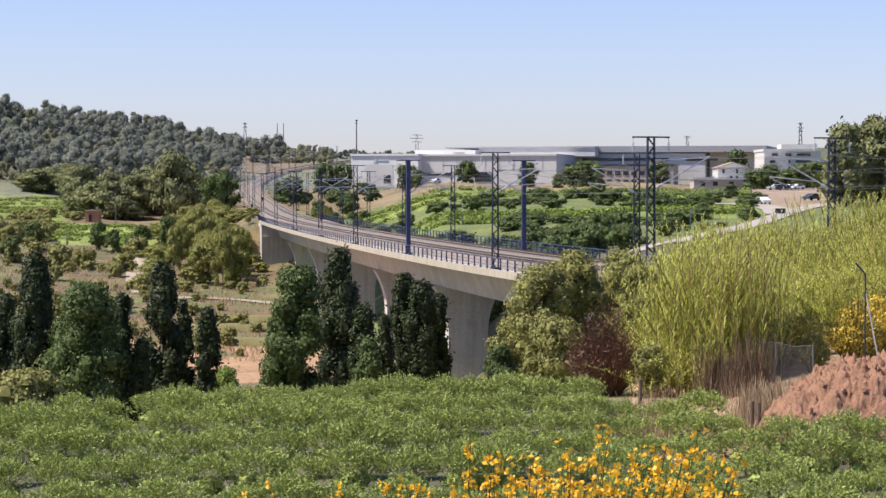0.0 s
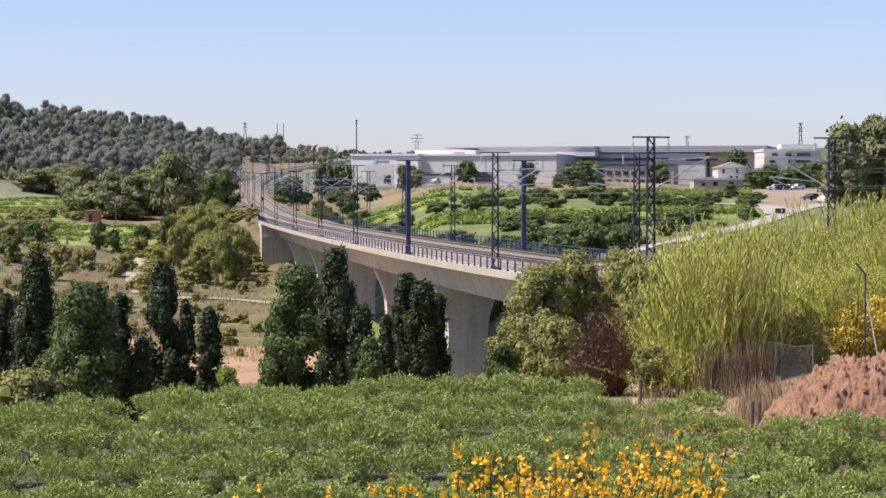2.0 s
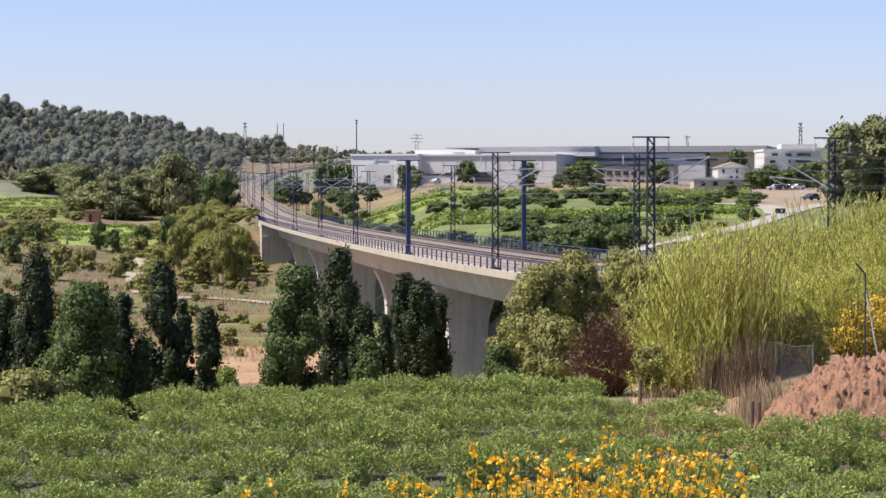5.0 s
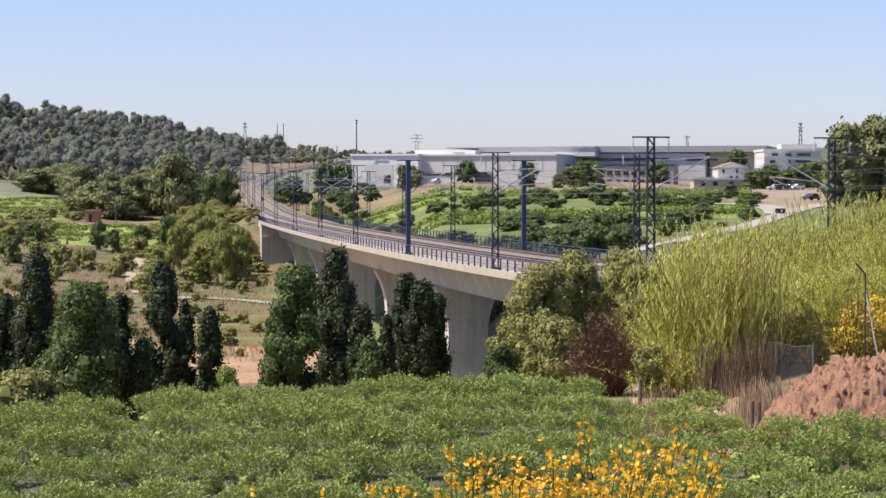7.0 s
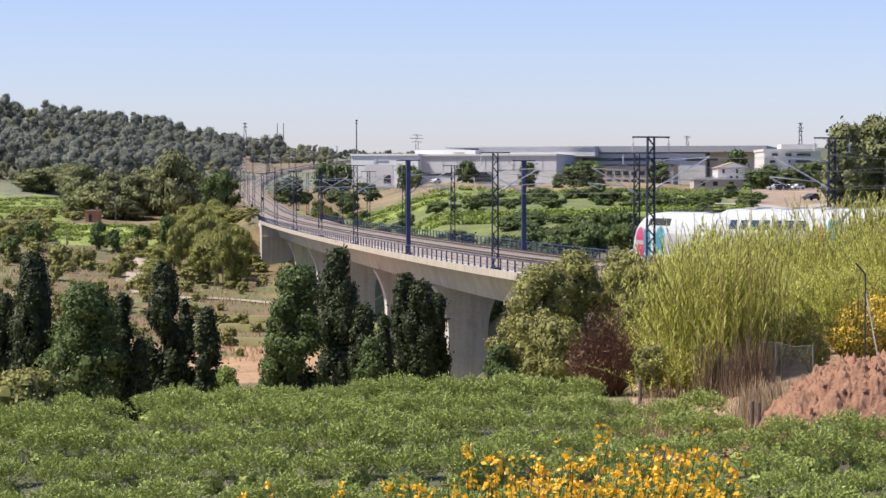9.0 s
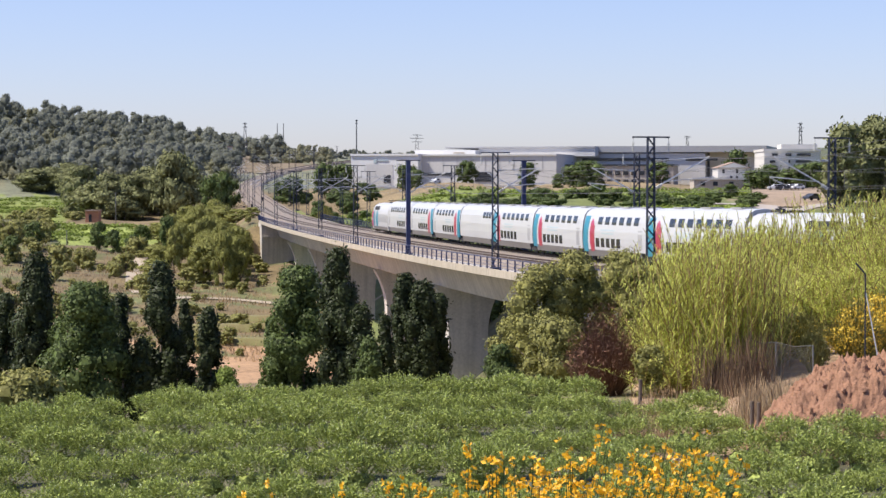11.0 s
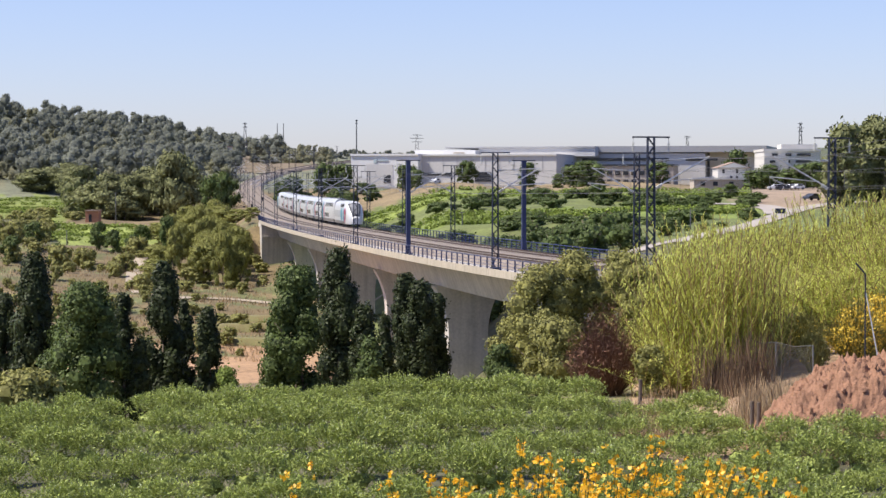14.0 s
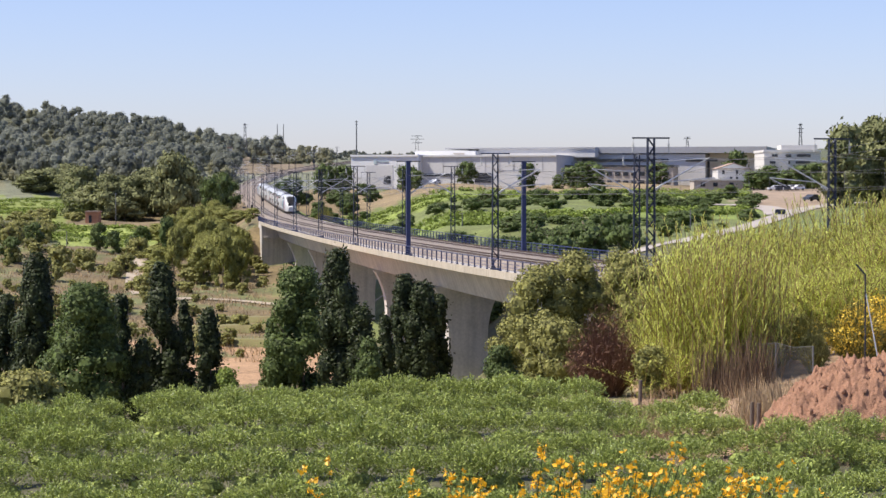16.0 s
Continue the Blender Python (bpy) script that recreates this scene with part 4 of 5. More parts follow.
def build_dry_grass():
    rng = np.random.default_rng(77)
    V = []
    for i in range(300):
        px = rng.choice([rng.uniform(1320, 1470), rng.uniform(1110, 1190), rng.uniform(1380, 1600)], p=[0.5, 0.2, 0.3])
        y = rng.uniform(60.5, 72) if px < 1400 else rng.uniform(54.5, 66)
        p = spot(px, y)
        V += blades(rng, p, 26, 0.35, rng.uniform(0.35, 1.0), 0.02)
    for i in range(70):
        p = spot(rng.uniform(1322, 1440), rng.uniform(62, 67))
        V += blades(rng, p, 22, 0.16, rng.uniform(0.8, 1.25), 0.03, 0.12)
    for i in range(170):
        p = spot(rng.uniform(1360, 1600), rng.uniform(53.8, 58))
        V += blades(rng, p, 24, 0.3, rng.uniform(0.3, 0.6), 0.016, 0.3)
    D = []
    for i in range(34):
        p = spot(rng.uniform(1238, 1340), rng.uniform(75.5, 78.5))
        D += blades(rng, p, 22, 0.35, rng.uniform(0.8, 2.1), 0.03, 0.12)
    tagged(quads("dead_reeds", np.array(D), "reed_dead"), "dead brown reed canes at the foot of the bed", "reeds", kind="stuff")
    ob = quads("dry_grass", np.array(V), "straw")
    tagged(ob, "bleached dry grass tufts on the bank", "dry grass", kind="stuff")
    V = []
    for i in range(1500):
        px = rng.uniform(-20, 470)
        y = rng.uniform(285, 470)
        p = spot(px, y)
        V += blades(rng, p, 5, 0.7, rng.uniform(0.4, 0.9), 0.12, 0.4)
    ob = quads("valley_grass", np.array(V), "straw")
    tagged(ob, "straw-coloured grass on the valley side", "dry grass", kind="stuff")


build_dry_grass()


def build_mound():
    """A heap of broken red clay."""
    n, m = 170, 110
    p0 = spot(1560, 59.5)
    verts = []
    for j in range(m):
        for i in range(n):
            a, b = (i / (n - 1) - 0.5) * 2, (j / (m - 1) - 0.5) * 2
            x, y = a * 3.6, b * 2.4
            h = 2.25 * max(0, 1 - a * a) ** 0.75 * max(0, 1 - b * b) ** 0.7
            v = Vector((x * 1.3, y * 1.3, 0.0))
            h += min(1, h) * (0.24 * noise.noise(v) + 0.2 * noise.noise(v * 2.3) + 0.2 * abs(noise.noise(v * 4.5)) + 0.15 * noise.noise(v * 9) + 0.12 * noise.noise(v * 21) - 0.06)
            gx, gy = p0.x + x, p0.y + y
            verts.append((gx, gy, gz(gx, gy) - 0.12 + h))
    faces = [(j * n + i, j * n + i + 1, (j + 1) * n + i + 1, (j + 1) * n + i) for j in range(m - 1) for i in range(n - 1)]
    ob = sheet("earth_mound", verts, faces, MAT["clay"])
    tagged(ob, "heap of dug red-brown clay on the bank", "earth mound")
    rng = np.random.default_rng(3)
    bm = bmesh.new()
    bmesh.ops.create_icosphere(bm, subdivisions=1, radius=0.12)
    for v in bm.verts:
        v.co *= 1 + 0.9 * noise.noise(v.co * 23)
    clod = None
    for i in range(80):
        if i < 60:
            px, y = rng.uniform(1395, 1590), rng.uniform(56.5, 60.5)
            p = spot(px, y)
        else:
            p = Vector(verts[int(rng.integers(8, m * 0.6)) * n + int(rng.integers(4, n - 4))])
        m4 = Matrix.Translation((p.x, p.y, p.z + 0.04)) @ Euler((rng.uniform(0, 6), rng.uniform(0, 6), 0)).to_matrix().to_4x4()
        if clod is None:
            clod = tagged(part("clod", bm, "clay"), "fist-sized lump of red clay", "clod", "clods at the foot of the mound")
            clod.matrix_basis = m4
        else:
            c = copy_thing(clod, m4)
            c.scale = [rng.uniform(0.25, 0.9), rng.uniform(0.3, 0.9), rng.uniform(0.2, 0.6)]


build_mound()


def build_fence():
    """Sagging wire mesh on posts beside the reeds."""
    fence = thing("wire_fence", "sagging galvanised chain-link fence on thin posts", "fence")
    ends = [(1322, 79), (1374, 77), (1440, 74)]
    tops = [600, 606, 612]
    P = [spot(a, b) for a, b in ends]
    H = [EYE.z - (t - 335.2) / FOCAL * b - p.z for (a, b), t, p in zip(ends, tops, P)]
    for p, h in zip(P, H):
        bm = bmesh.new()
        rod(bm, (p.x, p.y, p.z - 0.3), (p.x, p.y, p.z + h), 0.03, 7)
        part("post", bm, "galv", fence)
    V = []
    for (p, h), (q, g) in zip(zip(P, H), zip(P[1:], H[1:])):
        L = (q - p).length
        n = int(L / 0.13)
        for d in (-1, 1):
            for i in range(-18, n + 18):
                pts = []
                for f in (0.0, 1.0):
                    a = (i * 0.13 + d * f * 1.5) / L
                    pts.append((a, f))
                (a0, f0), (a1, f1) = pts
                lo, hi = min(a0, a1), max(a0, a1)
                t0, t1 = 0.0, 1.0
                if hi <= 0 or lo >= 1:
                    continue
                if a1 != a0:
                    ta, tb = (0 - a0) / (a1 - a0), (1 - a0) / (a1 - a0)
                    t0, t1 = max(0, min(ta, tb)), min(1, max(ta, tb))
                def at(t):
                    a, f = a0 + (a1 - a0) * t, t
                    b = p.lerp(q, a)
                    return np.array(b) + np.array([0, 0, f * (h + (g - h) * a - 0.1 * math.sin(math.pi * a))])
                A, B = at(t0), at(t1)
                o = np.array([0.003, 0, 0])
                V.append([A - o, A + o, B + o, B - o])
        cable("wire", [p + Vector((0, 0, h)), p.lerp(q, 0.5) + Vector((0, 0, (h + g) / 2 - 0.1)), q + Vector((0, 0, g))], 0.012, "galv", "", fence)
    quads("mesh", np.array(V), "galv", fence)
    # leaning post with an angled head and a stay
    post = thing("fence_post", "leaning steel fence post with angled head and stay", "fence post")
    p = spot(1532, 78)
    h = top_height(1532, 78, 484)
    bm = bmesh.new()
    rod(bm, (p.x, p.y, p.z - 0.3), (p.x, p.y, p.z + h), 0.025, 8)
    rod(bm, (p.x, p.y, p.z + h - 0.02), (p.x - 0.33, p.y, p.z + h + 0.35), 0.03, 6)
    part("post", bm, "mast", post)
    bm = bmesh.new()
    rod(bm, (p.x + 0.02, p.y, p.z + h * 0.8), (p.x + 0.5, p.y - 0.3, p.z - 0.1), 0.022, 6)
    part("stay", bm, "tube", post)
    for px, y, top, bot in ((1331, 60.2, 711, 745), (1343, 60.0, 713, 745), (1545, 55, 737, 790), (1133, 68.5, 672, 705)):
        p = spot(px, y)
        h = top_height(px, y, top)
        bm = bmesh.new()
        rod(bm, (0, 0, -0.3), (0.02, 0.01, h), 0.06, 9, 0.055)
        bmesh.ops.bevel(bm, geom=[e for e in bm.edges if e.calc_length() < 0.06], offset=0.008, segments=1, affect="EDGES")
        ob = tagged(part("vineyard_post", bm, "wood"), "short weathered wooden post at a vine row end", "post", "vineyard end posts")
        ob.location = p


build_fence()


def broom_bush(px, y, row, wide, seed, flowers, label):
    rng = np.random.default_rng(seed)
    h = top_height(px, y, row)
    w = wide / FOCAL * y
    t = thing("broom_bush", label, "broom bush", "yellow broom on the bank")
    p = spot(px, y)
    V = []
    C = []
    for i in range(420):
        a, q = rng.uniform(0, 6.28), math.sqrt(rng.random())
        tip = np.array([math.cos(a) * q * w / 2, math.sin(a) * q * w / 2, h * (1 - 0.55 * q * q) * rng.uniform(0.7, 1.0)])
        b = np.array([tip[0] * 0.2, tip[1] * 0.2, -0.1])
        o = np.array([0.012, 0.004, 0])
        V.append([b - o, b + o, tip + o, tip - o])
        for k in range(5):
            C.append(b + (tip - b) * rng.uniform(0.55, 1.0) + rng.normal(size=3) * 0.06)
    C = np.array(C)
    quads("stem_mass", np.concatenate([np.array(V), leaf_quads(rng, C, 0.12, 0.3, 0.6)]), "oak_leaf", t)
    pick = rng.choice(len(C), flowers)
    quads("flower_mass", leaf_quads(rng, C[pick] + rng.normal(size=(flowers, 3)) * 0.07, 0.07, 0.9), "pale_petal", t)
    t.location = p


for a in ((1565, 82, 508, 170, 11, 9000), (1515, 80, 524, 110, 12, 5000), (1420, 84, 540, 120, 13, 420), (1370, 83, 560, 90, 14, 260), (1440, 79, 575, 60, 15, 25), (575, 470, 361, 34, 16, 1200)):
    broom_bush(*a, "green broom bush dotted with yellow flowers")


def build_dead_bush():
    rng = np.random.default_rng(41)
    t = thing("dead_bush", "dead reddish-brown bush with fine bare twigs", "bush")
    p = spot(1072, 80.5)
    h, w = top_height(1072, 80.5, 518), 3.2
    V, L = [], []
    for i in range(900):
        a, q = rng.uniform(0, 6.28), math.sqrt(rng.random())
        tip = np.array([math.cos(a) * q * w / 2, math.sin(a) * q * w / 2, h * (1 - 0.6 * q * q) * rng.uniform(0.6, 1.0)])
        b = np.array([tip[0] * 0.25, tip[1] * 0.25, -0.1])
        m = (b + tip) / 2 + rng.normal(size=3) * 0.1
        o = np.array([0.01, 0.005, 0])
        V += [[b - o, b + o, m + o, m - o], [m - o, m + o, tip, tip]]
        for k in range(6):
            L.append(b + (tip - b) * rng.uniform(0.5, 1.0) + rng.normal(size=3) * 0.08)
    quads("twig_mass", np.array(V), "dry_twig", t)
    quads("dead_leaf_mass", leaf_quads(rng, np.array(L), 0.1, 0.25, 0.4), "dry_twig", t)
    t.location = p


build_dead_bush()

# ---- valley tracks, terraces, small buildings ----
def ribbon(name, pts, width, mat, label, category, lift=0.12):
    """A strip laid on the ground through (bearing, distance) points."""
    P = [Vector((side(a) * b, b, 0)) for a, b in pts]
    fine = []
    for a, b in zip(P[:-1], P[1:]):
        n = max(2, int((b - a).length / 2.5))
        fine += [a.lerp(b, k / n) for k in range(n)]
    fine.append(P[-1])
    for _ in range(6):
        fine = [fine[0]] + [(a + b * 2 + c) / 4 for a, b, c in zip(fine, fine[1:], fine[2:])] + [fine[-1]]
    V, F = [], []
    m = 5
    for i, q in enumerate(fine):
        d = (fine[min(i + 1, len(fine) - 1)] - fine[max(i - 1, 0)]).normalized()
        s = Vector((d.y, -d.x, 0))
        c = q
        zs = ground_z([(c + s * width * (k / (m - 1) - 0.5)).x for k in range(m)], [(c + s * width * (k / (m - 1) - 0.5)).y for k in range(m)])
        for k in range(m):
            w = c + s * width * (k / (m - 1) - 0.5)
            V.append((w.x, w.y, zs[k] + lift))
    for i in range(len(fine) - 1):
        for k in range(m - 1):
            a = i * m + k
            F.append((a, a + 1, a + m + 1, a + m))
    tagged(sheet(name, V, F, MAT[mat]), label, category, kind="structure")


ribbon("road", [(1120, 272), (1180, 284), (1260, 308), (1325, 338), (1362, 370), (1390, 395), (1425, 425), (1470, 450), (1560, 468), (1640, 475)], 4.0, "road", "pale sunlit country road along the field", "road", 0.15)
ribbon("side_road", [(1378, 392), (1374, 415), (1350, 440), (1310, 452), (1250, 458)], 5, "road", "pale side road at a junction", "road", 0.2)
ribbon("farm_track", [(258, 476), (246, 448), (238, 420), (236, 396), (250, 372)], 3.0, "gravel", "pale gravel farm track", "track", 0.15)
ribbon("valley_path", [(290, 362), (340, 368), (400, 376), (470, 372), (560, 360), (700, 345)], 3.2, "gravel", "pale gravel path across the valley", "path", 0.15)
ribbon("field_edge", [(-40, 590), (100, 592), (190, 596), (262, 575)], 3, "clay", "strip of bare red earth above a field", "bare earth", 0.15)


def terrace(px0, px1, y, h, label):
    """A stepped bank of dry grass and earth."""
    V, F = [], []
    n = 24
    for i in range(n):
        px = px0 + (px1 - px0) * i / (n - 1)
        p = spot(px, y)
        for dy, dz in ((-1.2, -0.3), (-0.5, h * 0.9), (0.4, h), (4.0, h * 0.9), (6.0, -0.3)):
            V.append((p.x, p.y + dy + noise.noise(Vector((i * 0.7, dy, y))) * 0.3, p.z + dz + noise.noise(Vector((i * 0.5, dy, h))) * 0.15))
    for i in range(n - 1):
        for k in range(4):
            a = i * 5 + k
            F.append((a, a + 1, a + 6, a + 5))
    tagged(sheet("terrace", V, F, MAT["terrace"]), label, "terrace", kind="structure")


MAT["terrace"] = material("terrace_earth", (0.22, 0.16, 0.08), 0.95, vary=0.45, scale=0.5, bump=0.6, tint=(0.2, 0.2, 0.07))
for a, b, y, h in ((360, 520, 306, 0.9), (330, 540, 322, 1.2), (380, 500, 340, 0.8), (-30, 130, 300, 0.9)):
    terrace(a, b, y, h, "low grassy terrace bank of dry earth")


def block(parent, name, px0, px1, y, row0, row1, depth, mat, label=""):
    """An upright block whose front spans bearings and sight-line rows at a distance."""
    x0, x1 = side(px0) * y, side(px1) * y
    z1, z0 = EYE.z - (row0 - 335.2) / FOCAL * y, EYE.z - (row1 - 335.2) / FOCAL * y
    bm = bmesh.new()
    box(bm, ((x0 + x1) / 2, y + depth / 2, (z0 + z1) / 2), (x1 - x0, depth, z1 - z0))
    return part(name, bm, mat, parent, label)


def build_warehouse():
    w = thing("warehouse", "long white and grey industrial warehouse with flat roof", "warehouse")
    block(w, "wall", 618, 744, 690, 275, 334, 60, "render_bright", "white rendered end wall")
    block(w, "wall", 744, 990, 694, 276, 334, 60, "render_grey", "light grey clad long wall")
    block(w, "parapet", 617, 745, 689.6, 272, 275.5, 61, "render_bright")
    block(w, "parapet", 743, 991, 693.5, 273.5, 276.5, 61, "render_grey")
    block(w, "upper_wall", 700, 812, 712, 266, 278, 40, "render_bright")
    block(w, "upper_wall", 812, 1022, 716, 262, 278, 40, "render_grey")
    block(w, "roof", 750, 1022, 715.6, 260.5, 263, 46, "roof_grey")
    block(w, "cladding_panel", 647, 697, 689.9, 291, 332, 0.4, "render_grey", "square grey panel round the gate")
    block(w, "gate", 680, 693, 689.8, 310, 324, 0.3, "opening", "dark roller gate")
    block(w, "sign_panel", 661, 667, 689.8, 281, 289, 0.25, "pale_teal", "small illegible sign")
    block(w, "sign_panel", 669, 688, 689.8, 283, 285, 0.25, "pale_teal", "small illegible sign")
    block(w, "sign_panel", 772, 792, 711.7, 270, 272, 0.25, "render_tan", "faded illegible sign strip")
    block(w, "window_band", 746, 800, 693.8, 306, 311, 0.4, "opening", "dark strip of windows")
    block(w, "window_band", 806, 872, 693.8, 305, 310, 0.4, "opening", "dark strip of windows")
    # no recess here: a dark panel on the wall stands for the bay's shade
    block(w, "loading_bay", 842, 872, 693.8, 311, 322, 0.4, "opening", "loading bay drawn as a dark panel, its shade in the colour")
    for k in range(9):
        px = 757 + 26 * k
        block(w, "cladding_joint", px, px + 0.5, 693.9, 278, 305, 0.2, "roof_grey")


build_warehouse()


def turn_building(name, px, y, degrees):
    """Turn a building about a point on its front."""
    ob = bpy.data.objects[name]
    c = Matrix.Translation((side(px) * y, y, 0))
    ob.matrix_basis = c @ Matrix.Rotation(radians(degrees), 4, "Z") @ c.inverted()


turn_building("warehouse", 800, 694, -17)


def build_works():
    w = thing("factory", "long low factory with grey roof and dark window strips", "factory")
    block(w, "wall", 990, 1240, 706, 272, 334, 70, "render_grey", "grey clad wall")
    block(w, "wall", 1240, 1345, 712, 268, 334, 60, "render_grey", "grey clad wall")
    block(w, "roof", 985, 1348, 705, 259, 270, 80, "roof_grey", "shallow grey sheet roof")
    block(w, "window_band", 1022, 1176, 705.7, 280, 285, 0.4, "opening", "dark strip of windows")
    block(w, "window_band", 1206, 1262, 705.7, 280, 285, 0.4, "opening", "dark strip of windows")
    block(w, "annex_wall", 992, 1205, 690, 294, 334, 12, "render_tan", "tan rendered lower block")
    block(w, "annex_roof", 990, 1207, 689.6, 291, 294.5, 13, "opening", "dark flat roof edge")
    for k in range(14):
        px = 1000 + 14.5 * k
        block(w, "window", px, px + 9, 689.8, 303, 310, 0.3, "opening")
        block(w, "window", px, px + 9, 689.8, 318, 325, 0.3, "opening")
    block(w, "chimney", 1181, 1186, 689, 283, 296, 2, "opening")
    low = thing("low_building", "low pale building with flat roof beside the road", "building")
    block(low, "wall", 1228, 1322, 600, 318, 336, 10, "render_tan")
    block(low, "roof", 1226, 1324, 599.6, 315.5, 318.3, 11, "render_white")
    for px in (1240, 1262, 1290):
        block(low, "window", px, px + 8, 599.8, 322, 329, 0.3, "opening")


build_works()
turn_building("factory", 1120, 700, -13)


def build_house():
    h = thing("house", "two-storey pale house with low gabled tile roof", "house")
    y = 610
    block(h, "wall", 1270, 1326, y, 297, 338, 12, "render_white", "pale rendered wall")
    x0, x1, xm = side(1268) * y, side(1328) * y, side(1298) * y
    z = EYE.z - (297 - 335.2) / FOCAL * y
    bm = bmesh.new()
    rings = []
    for yy in (y - 0.5, y + 12.5):
        rings.append([bm.verts.new((x0, yy, z)), bm.verts.new((xm, yy, z + 1.5)), bm.verts.new((x1, yy, z)), bm.verts.new((x1, yy, z - 0.15)), bm.verts.new((x0, yy, z - 0.15))])
    for i in range(5):
        bm.faces.new((rings[0][i], rings[0][(i + 1) % 5], rings[1][(i + 1) % 5], rings[1][i]))
    bm.faces.new(rings[0])
    bm.faces.new(rings[1][::-1])
    part("roof", bm, "roof_tile", h, "low terracotta tile roof")
    bm = bmesh.new()
    a = [bm.verts.new((x0 + 0.5, y - 0.52, z)), bm.verts.new((x1 - 0.5, y - 0.52, z)), bm.verts.new((xm, y - 0.52, z + 1.25))]
    b = [bm.verts.new(v.co + Vector((0, 0.3, 0))) for v in a]
    bm.faces.new(a)
    bm.faces.new(b[::-1])
    for i in range(3):
        bm.faces.new((a[i], b[i], b[(i + 1) % 3], a[(i + 1) % 3]))
    part("gable", bm, "render_white", h, "pale rendered gable")
    for px, r0 in ((1278, 300), (1302, 300), (1292, 312), (1302, 312)):
        win = block(h, "window", px, px + 4, y - 0.1, r0, r0 + 7, 0.3, "opening")
    block(h, "door", 1303, 1308, y - 0.1, 325, 337, 0.3, "opening", "dark doorway")
    flat = thing("apartment_building", "white four-storey flat-roofed building with dark window strips", "apartment building")
    y = 650
    block(flat, "wall", 1352, 1452, y, 268, 336, 20, "render_white")
    block(flat, "wall", 1352, 1395, y - 4, 278, 336, 5, "render_white")
    block(flat, "parapet", 1351, 1453, y - 0.4, 264, 268.5, 21, "render_white")
    block(flat, "roof_hut", 1382, 1446, y + 6, 256, 265, 8, "render_white")
    for r0, sets in ((272, ((1366, 1376), (1390, 1400), (1410, 1434))), (284, ((1362, 1372), (1388, 1398), (1408, 1434))), (296, ((1362, 1372), (1388, 1398), (1410, 1434)))):
        for p0, p1 in sets:
            block(flat, "window", p0, p1, y - 4.2 if p1 < 1396 and r0 > 278 else y - 0.2, r0, r0 + 4.5, 0.3, "opening")
    shed = thing("brick_shed", "small red brick shed beside the field", "shed")
    block(shed, "wall", 151, 174, 592, 374, 394, 5, "brick")
    block(shed, "roof", 150, 175, 591.6, 372, 374.4, 6, "roof_tile")
    block(shed, "door", 157, 162, 591.8, 380, 393, 0.3, "opening")


build_house()


def build_farmhouses():
    for px, y, row, w in ((176, 1010, 272, 5), (230, 1030, 270, 4), (405, 1100, 262, 3.5)):
        f = thing("farmhouse", "small pale farmhouse among trees on the hillside", "farmhouse", "farmhouses on the hill")
        block(f, "wall", px - w, px + w, y, row - 1, row + 8, 8, "render_white")
        block(f, "roof", px - w - 0.6, px + w + 0.6, y - 0.5, row - 3, row - 0.9, 9, "roof_tile")
        block(f, "window", px - 1.5, px + 0.2, y - 0.1, row + 1, row + 4, 0.3, "opening")


build_farmhouses()


def town_trees():
    sp = []
    rng = np.random.default_rng(9)
    for px, y, row, w in ((826, 660, 284, 7), (718, 660, 290, 7), (735, 655, 300, 6), (935, 655, 288, 7), (1040, 650, 284, 11), (1020, 648, 292, 9), (1165, 655, 287, 9), (1303, 640, 266, 9), (575, 690, 288, 8), (605, 690, 290, 8), (1335, 600, 300, 9), (1362, 606, 292, 9), (1400, 604, 298, 10), (1425, 600, 290, 9), (1445, 598, 286, 8), (1292, 505, 326, 5), (1245, 392, 362, 2.4), (515, 640, 312, 8), (500, 650, 318, 7), (988, 650, 308, 5)):
        sp.append((px, y, max(2.5, top_height(px, y, row)), w))
    scatter_trees("street_tree", "green leafy tree beside the buildings", "tree", 700, sp, "light_leaf", "round", 4, 1000, 0.56, "trees round the buildings")


town_trees()


def build_pole(px, y, row, label, arms, r=0.14, name="utility_pole"):
    pole = thing(name, label, name.replace("_", " "))
    p = spot(px, y)
    h = top_height(px, y, row)
    bm = bmesh.new()
    rod(bm, (0, 0, -0.5), (0, 0, h), r, 7, r * 0.7)
    part("mast", bm, "galv", pole)
    for f, half in arms:
        bm = bmesh.new()
        box(bm, (0, 0, h * f), (2 * half, r, r * 1.2))
        part("crossarm", bm, "galv", pole)
    pole.location = p


def build_pylon(px, y, row, label, width, arms):
    py = thing("pylon", label, "pylon", "pylons on the skyline")
    p = spot(px, y)
    h = top_height(px, y, row)
    bm = bmesh.new()
    for sx in (-1, 1):
        for sy in (-1, 1):
            rod(bm, (sx * width / 2, sy * width / 2, -1), (sx * width * 0.12, sy * width * 0.12, h), 0.16, 4)
    n = 9
    for i in range(n):
        a, b = 1 - 0.76 * i / n, 1 - 0.76 * (i + 1) / n
        sg = 1 if i % 2 else -1
        for sy in (-1, 1):
            rod(bm, (-sg * width / 2 * a, sy * width / 2 * a, h * i / n), (sg * width / 2 * b, sy * width / 2 * b, h * (i + 1) / n), 0.1, 4)
    part("tower", bm, "galv", py)
    for f, half in arms:
        bm = bmesh.new()
        box(bm, (0, 0, h * f), (2 * half, 0.3, 0.35))
        part("crossarm", bm, "galv", py)
    py.location = p


